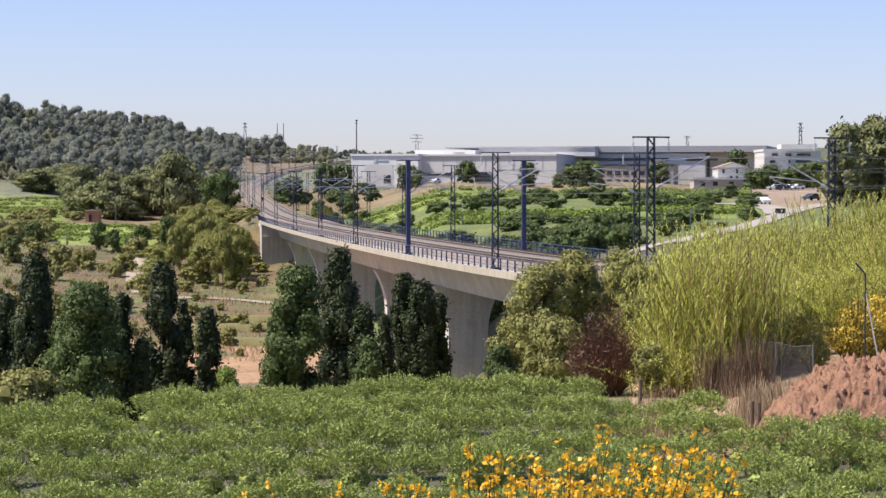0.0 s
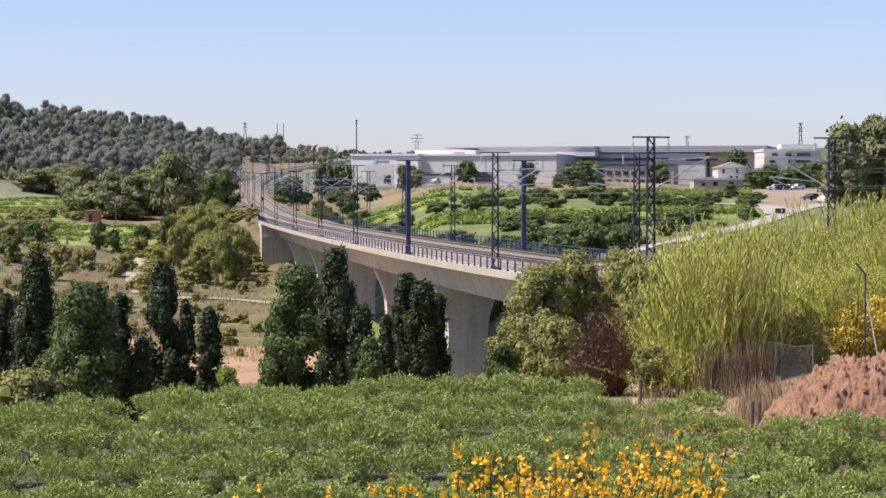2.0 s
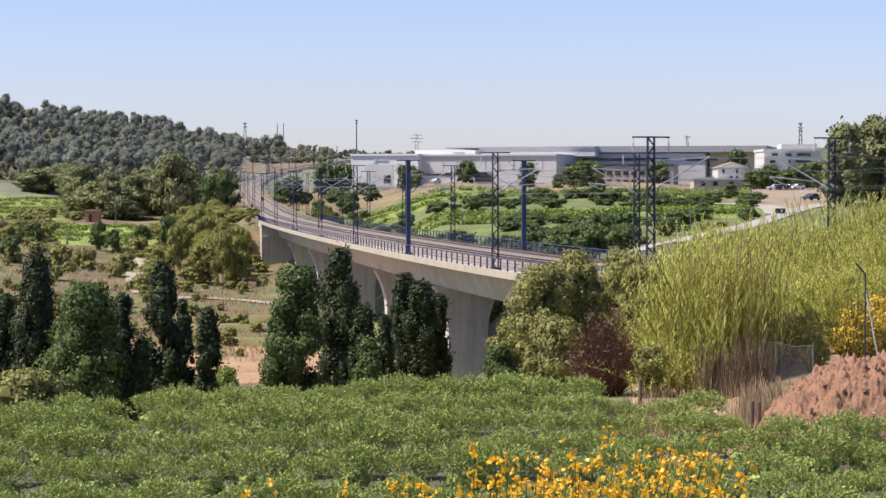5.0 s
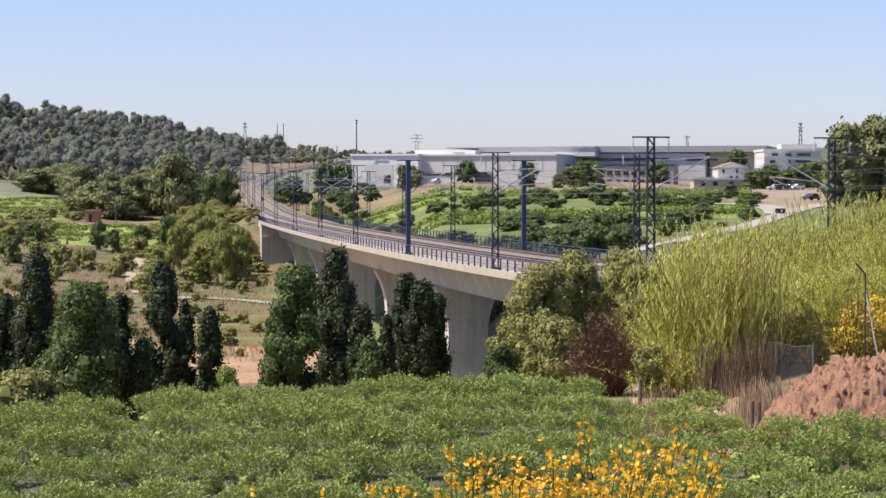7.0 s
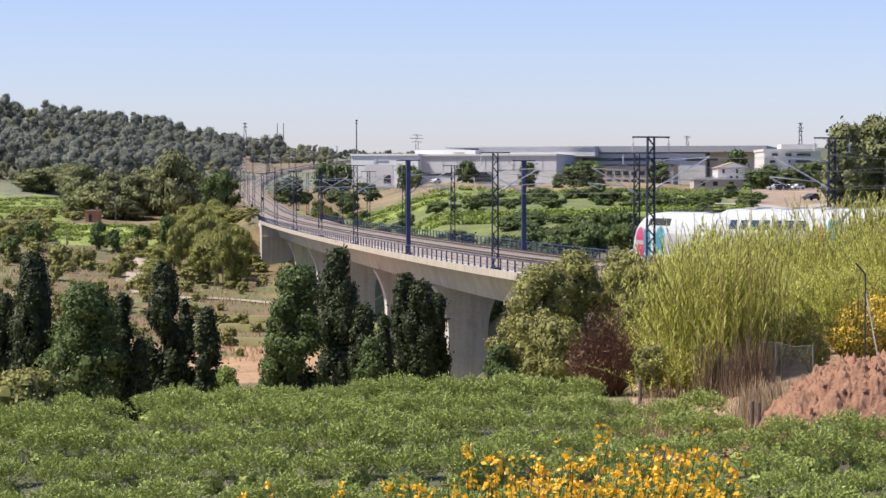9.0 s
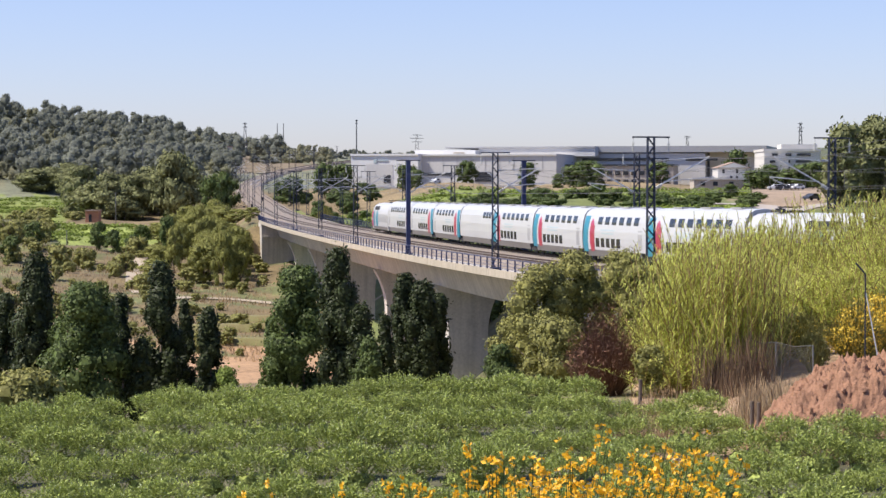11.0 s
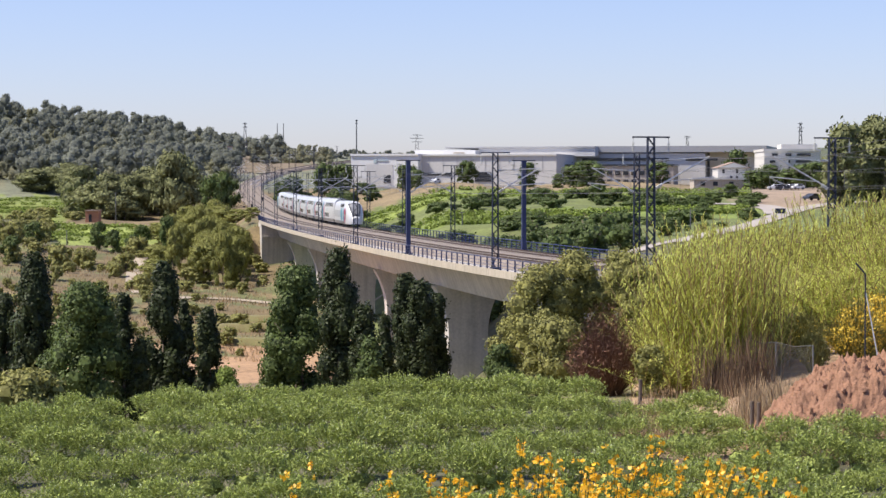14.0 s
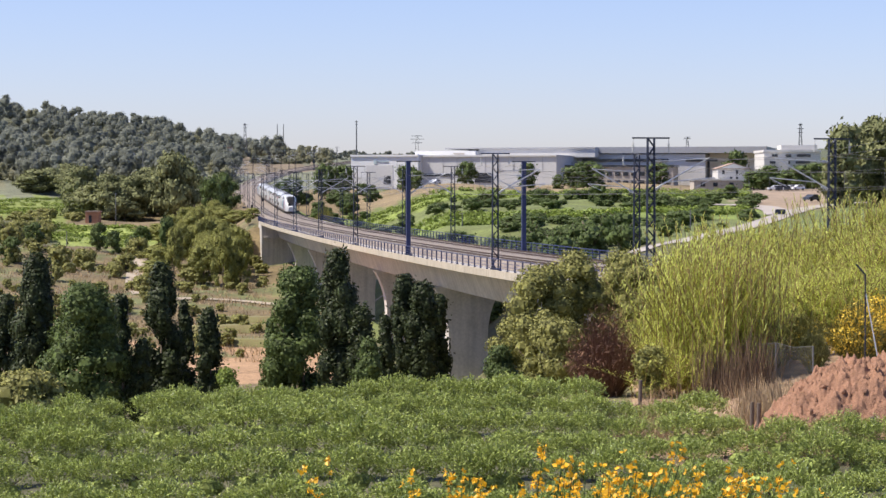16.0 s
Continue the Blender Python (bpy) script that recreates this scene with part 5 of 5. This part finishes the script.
build_pole(253, 700, 252, "tall pole on the wooded slope", ((0.97, 1.0), (0.9, 1.0)), 0.2)
build_pole(205, 600, 340, "thin wooden pole beside the shed", ((0.97, 0.5),), 0.12)
build_pole(118, 480, 408, "short dark wooden pole in the field", (), 0.14)
build_pole(818, 372, 375, "thin wooden pole in the field", ((0.96, 0.4),), 0.1)
build_pole(1222, 330, 368, "thin wooden pole beside the road", (), 0.1)
build_pole(631, 1500, 212, "tall slender telecom mast on the skyline", ((0.97, 0.7), (0.9, 0.7)), 0.5, "telecom_mast")
build_pole(491, 1700, 219, "tall slender chimney-like mast on the ridge", (), 0.4, "telecom_mast")
build_pole(502, 1700, 219, "tall slender chimney-like mast on the ridge", (), 0.4, "telecom_mast")
build_pylon(434, 1500, 217, "grey lattice pylon on the ridge", 3, ((0.95, 1.5), (0.85, 1.5)))
build_pylon(738, 1700, 238, "grey lattice pylon beyond the warehouse", 4, ((0.97, 4), (0.85, 5), (0.72, 4)))
build_pylon(1416, 1300, 217, "grey lattice pylon beyond the buildings", 3, ((0.97, 1.4), (0.88, 1.8), (0.8, 1.4)))
build_pylon(1216, 1700, 241, "grey lattice pylon beyond the factory", 3, ((0.97, 2.2), (0.88, 2.6)))


# ---- vehicles on the road ----
def build_vehicle(name, label, length, width, height, paint, cargo=None):
    v = thing(name, label, name.replace("_", " "))
    L, W = length / 2, width / 2
    if cargo is None:
        prof = [(-L, 0.35), (-L, 0.95), (-L * 0.85, 1.0), (-L * 0.62, height), (L * 0.15, height), (L * 0.5, 0.98), (L * 0.97, 0.85), (L, 0.35)]
        rings = [[(y, z) for y, z in prof]]
        bm = bmesh.new()
        a = [bm.verts.new((-W, y, z)) for y, z in prof]
        b = [bm.verts.new((W, y, z)) for y, z in prof]
        bm.faces.new(a)
        bm.faces.new(b[::-1])
        for i in range(len(prof)):
            bm.faces.new((a[i], b[i], b[(i + 1) % len(prof)], a[(i + 1) % len(prof)]))
        bmesh.ops.bevel(bm, geom=bm.edges[:], offset=0.06, segments=2, affect="EDGES")
        part("body", bm, paint, v)
        for sx in (-1, 1):
            bm = bmesh.new()
            box(bm, (sx * W, -L * 0.22, height - 0.28), (0.04, L * 0.8, 0.34))
            part("side_window", bm, "opening", v)
    else:
        bm = bmesh.new()
        box(bm, (0, L - 1.0, 1.7), (width, 2.0, 2.6))
        bmesh.ops.bevel(bm, geom=bm.edges[:], offset=0.12, segments=2, affect="EDGES")
        part("cab", bm, "car_white", v)
        bm = bmesh.new()
        box(bm, (0, L - 0.02, 2.2), (width * 0.85, 0.08, 0.9))
        part("windscreen", bm, "opening", v)
        bm = bmesh.new()
        box(bm, (0, -1.2, 2.0), (width, length - 2.6, height - 1.1))
        bmesh.ops.bevel(bm, geom=bm.edges[:], offset=0.06, segments=1, affect="EDGES")
        part("cargo_body", bm, cargo, v, "orange steel cargo body")
        bm = bmesh.new()
        box(bm, (0, 0, 0.75), (width * 0.8, length - 0.6, 0.25))
        part("chassis", bm, "dark", v)
    r = 0.32 if cargo is None else 0.5
    for sx in (-1, 1):
        for sy in (-0.62, 0.62):
            bm = bmesh.new()
            rod(bm, (sx * (W - 0.12), L * sy, r), (sx * (W + 0.06), L * sy, r), r, 14)
            part("wheel", bm, "rubber", v)
    return v


white_car = build_vehicle("car", "small white car driving on the side road", 4.2, 1.75, 1.45, "car_white")
truck = build_vehicle("lorry", "orange tipper lorry with white cab on the road", 9.5, 2.5, 3.4, "car_white", "orange")
for i, (px, y, c) in enumerate(((1372, 585, "car_white"), (1384, 585, "car_dark"), (1397, 586, "car_white"), (1410, 586, "car_white"), (1436, 470, "car_dark"), (770, 680, "car_white"))):
    v = build_vehicle("parked_car", "white car parked beside the road" if c == "car_white" else "dark car parked beside the road", 4.2, 1.75, 1.45, c)
    p = spot(px, y)
    v.matrix_basis = Matrix.Translation(p + Vector((0, 0, 0.2 if y < 500 else 0))) @ Matrix.Rotation(1.57 + 0.2 * i, 4, "Z")
sign = thing("road_sign", "small dark board sign at the road junction", "road sign")
bm = bmesh.new()
box(bm, (0, 0, 1.3), (1.7, 0.08, 0.8))
part("board", bm, "mast", sign)
for x in (-0.7, 0.7):
    bm = bmesh.new()
    rod(bm, (x, 0.06, -0.2), (x, 0.06, 1.6), 0.05, 6)
    part("post", bm, "galv", sign)
sign.location = spot(1381, 372)

# ---- broom in the foreground ----
def build_broom():
    """Wiry green stems with yellow pea flowers, in sprays that sway from the root."""
    rng = np.random.default_rng(55)
    broom = thing("flowering_broom", "green broom plant with bright yellow flowers", "broom plant")
    root = Vector((side(900) * 5.0, 5.0, 0))
    root.z = gz(root.x, root.y)
    broom.location = root
    sprays = []
    tops = [(833, 783), (1070, 754), (1237, 772), (1212, 797), (1000, 792), (1180, 790), (1130, 800), (1160, 802), (940, 815), (1005, 815), (1045, 808), (1072, 810), (895, 828), (965, 838), (1020, 842), (1100, 826), (1160, 838), (1210, 815), (866, 806), (830, 848), (870, 862), (915, 850), (990, 858), (1040, 862), (1090, 858), (1140, 860), (1195, 868), (1245, 862), (1280, 872), (735, 858), (680, 858), (600, 874), (790, 868), (1060, 880), (960, 878), (1010, 876), (860, 880), (1270, 812), (1265, 880), (430, 878), (905, 870), (950, 862), (1120, 876), (1170, 856)]
    rng.shuffle(tops)
    for k in range(11):
        mine = tops[k::11]
        V, F, B = [], [], []
        for px, row in mine:
            y = 5.0 + rng.uniform(-0.35, 0.35)
            tip = np.array([side(px) * y - root.x, y - root.y, EYE.z - (row - 335.2) / FOCAL * y - root.z])
            foot = np.array([tip[0] * 0.35 + rng.normal() * 0.06, tip[1] * 0.3, -0.1])
            for j in range(4):
                dev = rng.normal(size=3) * np.array([0.05, 0.06, 0.03]) * (j > 0)
                end = tip + dev - np.array([0, 0, 0.05 * j * (rng.random() + 0.2)])
                mid = (foot + end) / 2 + np.array([(end[0] - foot[0]) * -0.12, 0, 0.06])
                o = np.array([0.0011, 0, 0])
                prev = foot
                for q in range(1, 7):
                    f = q / 6
                    c = foot * (1 - f) ** 2 + 2 * mid * f * (1 - f) + end * f * f
                    V.append([prev - o, prev + o, c + o * 0.8, c - o * 0.8])
                    prev = c
                nb = 13 if j == 0 else max(0, rng.integers(-6, 11))
                for q in range(nb):
                    f = 1 - 0.02 * q
                    c = end + (mid - end) * 0.012 * q + rng.normal(size=3) * 0.0105
                    F.append(c)
                for q in range(10):
                    f = rng.uniform(0.05, 0.6)
                    B.append(end + (mid - end) * f + rng.normal(size=3) * 0.006)
        spray = quads("spray", np.concatenate([np.array(V), leaf_quads(rng, np.array(B), 0.022, 0.25, 0.8)]), "broom_stem", broom)
        # each flower: a broad upper petal, two wings and a keel
        P = []
        for c in F:
            a = rng.normal(size=3)
            a /= np.linalg.norm(a)
            b = np.cross(a, rng.normal(size=3))
            b /= np.linalg.norm(b)
            d = np.cross(a, b)
            sz = rng.uniform(0.0065, 0.0105)
            P.append([c, c + (a * 0.75 + b * 0.8) * sz, c + a * sz * 1.25 + d * sz * 0.3, c + (a * 0.75 - b * 0.8) * sz])
            for sg in (1, -1):
                P.append([c, c + (b * sg * 0.6 + d * 0.6) * sz, c + b * sg * sz - a * sz * 0.2 + d * sz * 0.5, c + (b * sg * 0.7 - d * 0.25) * sz])
            P.append([c, c + (-a * 0.5 + b * 0.35 + d * 0.4) * sz, c - a * sz * 0.9 + d * sz * 0.6, c + (-a * 0.5 - b * 0.35 + d * 0.4) * sz])
        fl = quads("flower_mass", np.array(P), "petal", spray)
        sprays.append(spray)
    return sprays


sprays = build_broom()

# ---- train ----
CARS = [22.15, 21.845, 18.7, 18.7, 18.7, 18.7, 18.7, 18.7, 21.845, 22.15]
TAIL = [(0, -841.0), (8.5, -209.5), (9.0, -172.3), (9.5, -135.0), (11.0, -22.5), (11.5, 15.5), (12.0, 54.5), (12.5, 92.5), (13.0, 131.5), (13.5, 169.7), (14.0, 207.9), (14.5, 246.2), (15.0, 284.4), (15.5, 322.6), (16.0, 360.8)]
SECTION = [(1.30, 0.42), (1.40, 0.9), (1.45, 1.6), (1.45, 2.4), (1.36, 3.2), (1.22, 3.7), (0.98, 4.02), (0.62, 4.2), (0.0, 4.27)]


def loft(rings, bm=None):
    bm = bm or bmesh.new()
    prev = None
    for y, pts in rings:
        ring = [bm.verts.new((x, y, z)) for x, z in pts]
        if prev:
            for i in range(len(ring) - 1):
                bm.faces.new((prev[i], prev[i + 1], ring[i + 1], ring[i]))
        else:
            bm.faces.new(ring)
        prev = ring
    bm.faces.new(prev[::-1])
    return bm


def outline(lo, hi, k=1.0, top=1.0):
    """Both sides of the car's section between two heights."""
    zs = [z for _, z in SECTION]
    ws = [w for w, _ in SECTION]
    use = [lo] + [z for z in zs if lo < z < hi] + [hi]
    right = [(np.interp(z, zs, ws) * k, z * top) for z in use]
    return [(-x, z) for x, z in right] + [(x, z) for x, z in right[::-1] if x > 1e-4]


ZS = [z for _, z in SECTION]
WS = [w for w, _ in SECTION]


def side_patch(zs, centre, half, sd, off=0.012, squash=1.0):
    """A panel that follows the curved side between heights: centre and half-width along the car at each height."""
    bm = bmesh.new()
    rings = []
    for z in zs:
        x = float(np.interp(0.42 + (z - 0.42) / squash, ZS, WS))
        hw = half(z)
        rings.append([bm.verts.new((sd * (x + o), centre(z) + e * hw, z)) for o, e in ((off, -1), (off, 1), (-0.03, 1), (-0.03, -1))])
    for a, b in zip(rings[:-1], rings[1:]):
        for i in range(4):
            bm.faces.new((a[i], a[(i + 1) % 4], b[(i + 1) % 4], b[i]))
    bm.faces.new(rings[0][::-1])
    bm.faces.new(rings[-1])
    bmesh.ops.recalc_face_normals(bm, faces=bm.faces[:])
    return bm


def flat_patch(y, w, z0, z1, sd, off=0.012, squash=1.0):
    return side_patch(np.linspace(z0, z1, 4), lambda z: y, lambda z: w / 2, sd, off, squash)


def oval_patch(y, w, z0, z1, sd, off=0.012, slant=0.0, squash=1.0):
    zc, hz = (z0 + z1) / 2, (z1 - z0) / 2
    return side_patch(np.linspace(z0, z1, 13), lambda z: y + slant * (z - zc), lambda z: max(0.02, w / 2 * math.sqrt(max(0, 1 - ((z - zc) / hz) ** 2))), sd, off, squash)


def build_bogie(car, y):
    bm = bmesh.new()
    box(bm, (0, y, 0.62), (2.3, 2.9, 0.3))
    for sx in (-1, 1):
        box(bm, (sx * 1.12, y, 0.5), (0.16, 3.0, 0.3))
    bogie = part("bogie", bm, "dark", car)
    for dy in (-1.25, 1.25):
        for sx in (-1, 1):
            bm = bmesh.new()
            rod(bm, (sx * 0.68, y + dy, 0.46), (sx * 0.82, y + dy, 0.46), 0.46, 16)
            part("wheel", bm, "dark", bogie)


def build_car(length, bar):
    car = thing("bar_car" if bar else "train_car", "white double-deck train car with few windows" if bar else "white double-deck train car with teal stripe and red door", "train car", "cars of the train")
    h = length / 2 - 0.22
    part("body", loft([(-h, outline(0.95, 4.27, 0.985)), (-h + 0.1, outline(0.95, 4.27)), (h - 0.1, outline(0.95, 4.27)), (h, outline(0.95, 4.27, 0.985))]), "white", car)
    part("skirt", loft([(-h + 1.2, outline(0.42, 0.95)), (h - 1.2, outline(0.42, 0.95))]), "grey", car)
    part("gangway", loft([(h - 0.05, outline(0.9, 4.1, 0.93)), (h + 0.27, outline(0.9, 4.1, 0.93))]), "seam", car)
    bm = bmesh.new()
    for q in range(3):
        box(bm, (0, -h * 0.6 + q * h * 0.6, 4.3), (1.0, 2.2, 0.1))
    part("roof_unit", bm, "panel", car)
    for sd in (-1, 1):
        n_up = 3 if bar else (7 if length > 20 else 6)
        for k in range(n_up):
            y = (-h + 1.6 + 1.55 * k) if bar else h - length * 0.27 - k * (length * 0.56 / (n_up - 1))
            part("upper_window", flat_patch(y, 1.3, 2.95, 3.55, sd), "glass", car)
        if not bar:
            for k in range(5):
                part("lower_window", flat_patch(h - length * 0.24 - k * 1.55, 1.08, 1.18, 1.88, sd), "glass", car)
            part("stripe", side_patch(np.linspace(0.75, 3.6, 9), lambda z: h - 0.95 + 0.25 * math.sin(z), lambda z: 0.75, sd, 0.012), "teal", car, "teal curved stripe")
            part("door", flat_patch(h - 2.95, 1.15, 0.85, 2.85, sd, 0.02), "red", car, "red passenger door")
            part("door_flash", oval_patch(h - 2.75, 1.4, 0.75, 3.4, sd, 0.009), "pink", car, "magenta curved flash")
            for zz, ln in ((2.45, 4.2), (2.2, 3.6)):
                part("print_bar", flat_patch(h - length * 0.4, ln, zz, zz + 0.13, sd, 0.006), "pale_teal", car, "pale teal printed line")
            part("vent_panel", flat_patch(-h + 1.5, 1.1, 1.2, 2.6, sd, 0.008), "panel", car)
    build_bogie(car, h + 0.1)
    return car


NOSE = [(2.5, 1.0, 1.0), (4.2, 1.0, 1.0), (5.3, 0.995, 0.99), (6.3, 0.98, 0.965), (7.1, 0.955, 0.92), (7.8, 0.92, 0.86), (8.4, 0.88, 0.79), (8.95, 0.82, 0.7), (9.4, 0.75, 0.6), (9.75, 0.66, 0.51), (9.98, 0.55, 0.42), (10.08, 0.4, 0.35)]
LOW = 3.6 / 3.85


def nose_ring(k, top, lo=0.42):
    pts = []
    for x, z in outline(lo, 4.27):
        pts.append((x * k, 0.42 + (z - 0.42) * ((4.27 * top - 0.42) / 3.85) * LOW))
    return pts


def build_power_car():
    car = thing("power_car", "white streamlined locomotive with teal and magenta ovals", "locomotive", "cars of the train")
    part("body", loft([(-10.85, nose_ring(0.985, 1.0)), (-10.75, nose_ring(1.0, 1.0))] + [(y, nose_ring(k, t)) for y, k, t in NOSE]), "white", car, smooth=False)
    for pth in (car.children[0],):
        pth.data.polygons.foreach_set("use_smooth", [len(q.vertices) == 4 for q in pth.data.polygons])
    # wrap-round windscreen lying on the nose
    bm = bmesh.new()
    prev = None
    for y, k, t in NOSE[4:11]:
        ring = [p for p in nose_ring(k, t)]
        cut = 0.42 + (3.9 - 0.42) * ((4.27 * t - 0.42) / 3.85) * LOW
        pts = [(x * 1.012, z + 0.02) for x, z in ring if z >= cut]
        row = [bm.verts.new((x, y + 0.012, z)) for x, z in pts]
        if prev and len(prev) == len(row):
            for i in range(len(row) - 1):
                bm.faces.new((prev[i], prev[i + 1], row[i + 1], row[i]))
        prev = row
    ext = bmesh.ops.solidify(bm, geom=bm.faces[:], thickness=0.02)
    part("windscreen", bm, "shield", car, "smoked grey wrap-round windscreen", smooth=True)
    for sd in (-1, 1):
        bm = bmesh.new()
        box(bm, (sd * 0.6, 9.3, 1.75), (0.34, 0.3, 0.14))
        bmesh.ops.bevel(bm, geom=bm.edges[:], offset=0.04, segments=2, affect="EDGES")
        part("headlight", bm, "lamp_glass", car, "pale headlight")
        part("intake_grille", flat_patch(1.8, 5.2, 3.05, 3.55, sd, 0.03, LOW), "seam", car, "black air intake strip")
        part("side_band", flat_patch(-5.0, 10.2, 1.45, 2.5, sd, 0.022, LOW), "panel", car, "light grey side band")
        part("oval", oval_patch(1.3, 2.6, 0.7, 3.0, sd, 0.016, 0, LOW), "teal", car, "teal oval")
        part("oval", oval_patch(4.6, 2.0, 0.7, 2.95, sd, 0.016, 0.12, LOW), "teal", car, "teal oval")
        part("oval", oval_patch(6.3, 2.1, 0.7, 2.9, sd, 0.018, 0.12, LOW), "pink", car, "magenta oval")
        part("nose_patch", flat_patch(6.35, 1.9, 1.62, 1.9, sd, 0.026, LOW), "panel", car, "grey band across the magenta oval")
        part("skirt", flat_patch(-2.2, 16.0, 0.42, 0.85, sd, 0.008, LOW), "grey", car, "grey lower skirt")
    bm = bmesh.new()
    box(bm, (0, -7.5, 4.10), (1.3, 2.2, 0.14))
    rod(bm, (-0.5, -7.9, 4.15), (-0.5, -6.9, 4.37), 0.04, 6)
    rod(bm, (0.5, -7.9, 4.15), (0.5, -6.9, 4.37), 0.04, 6)
    rod(bm, (-0.8, -6.9, 4.37), (0.8, -6.9, 4.37), 0.04, 6)
    part("pantograph", bm, "dark", car, "folded dark pantograph")
    build_bogie(car, -7.0)
    build_bogie(car, 6.0)
    return car


def build_train():
    power, mid, end, bar = build_power_car(), build_car(18.7, False), build_car(21.845, False), build_car(18.7, True)
    M = Matrix.Identity(4)
    return [(power, False), (end, True), (mid, True), (copy_thing(mid, M), True), (bar, False), (copy_thing(mid, M), False), (copy_thing(mid, M), False), (copy_thing(mid, M), False), (copy_thing(end, M), False), (copy_thing(power, M), True)]


cars = build_train()


SWAY = [(0, 0), (0.5, 0), (1, 0), (1.5, -0.45), (2, -1.1), (2.5, -0.2), (3, 0), (3.5, 0.3), (4, 1.7), (4.5, 1.6), (5, 0.6), (5.5, 0.1), (6, -0.3), (6.5, -0.7), (7, -1.6), (7.5, 0.9), (8, 0.9), (8.5, 0.9), (9, 0.1), (9.5, 0.2), (10, 0.6), (10.5, 0.4), (11, 0.1), (11.5, 0), (12, 0.3), (12.5, 0.6), (13, 2.4), (13.5, 4.6), (14, 4.8), (14.5, 3.4), (15, 3.6), (15.5, 6.2), (16, 6.8)]


def motions():
    times = [0.5 * i for i in range(33)]
    start = -22.15
    for (car, back), length in zip(cars[::-1], CARS[::-1]):
        mid = start + length / 2
        rows = []
        for t in times:
            s = float(np.interp(t, [a for a, _ in TAIL], [b for _, b in TAIL])) + mid
            a, b = on_line(s - length * 0.36), on_line(s + length * 0.36)
            if back:
                a, b = b, a
            d = b - a
            rows.append((t, Matrix.Translation((a + b) / 2) @ pose(0, 0, 0, math.degrees(math.atan2(d.z, d.xy.length)), 0, -math.degrees(math.atan2(d.x, d.y)))))
        walk(car, rows)
        start += length
    for k, spray in enumerate(sprays):
        walk(spray, [(t, pose(0, 0, 0, 0.25 * math.sin(2.1 * t + k), a * (0.92 + 0.016 * k) + 0.18 * math.sin(3.3 * t + 1.7 * k) * min(1, t))) for t, a in SWAY])
    for k, (tree, p, h) in enumerate(valley_trees):
        walk(tree, [(t, Matrix.Translation(p) @ pose(0, 0, 0, 0, 0.45 * math.sin(1.25 * t + 0.9 * k) + 0.25 * math.sin(2.7 * t + 2 * k))) for t in times])
    drive = [(0, 1351, 447), (0.3, 1357, 445), (0.6, 1364, 440), (1.0, 1384, 436), (1.5, 1420, 440), (2.0, 1462, 452), (3.0, 1560, 470), (4.5, 1720, 480), (16, 1720, 480)]
    rows = []
    for (t, px, y), (_, qx, r) in zip(drive, drive[1:] + [(17, 1730, 481)]):
        p, q = spot(px, y, 0.2), spot(qx, r, 0.2)
        rows.append((t, Matrix.Translation(p) @ pose(0, 0, 0, 0, 0, -math.degrees(math.atan2((q - p).x, (q - p).y)))))
    walk(white_car, rows)
    drive = [(0, 1512, 460), (0.3, 1520, 460), (0.6, 1534, 461), (1.0, 1575, 463), (1.5, 1640, 466), (3.0, 1850, 475), (16, 1860, 475)]
    walk(truck, [(t, Matrix.Translation(spot(px, y, 0.2)) @ pose(0, 0, 0, 0, 0, -84)) for t, px, y in drive])


motions()
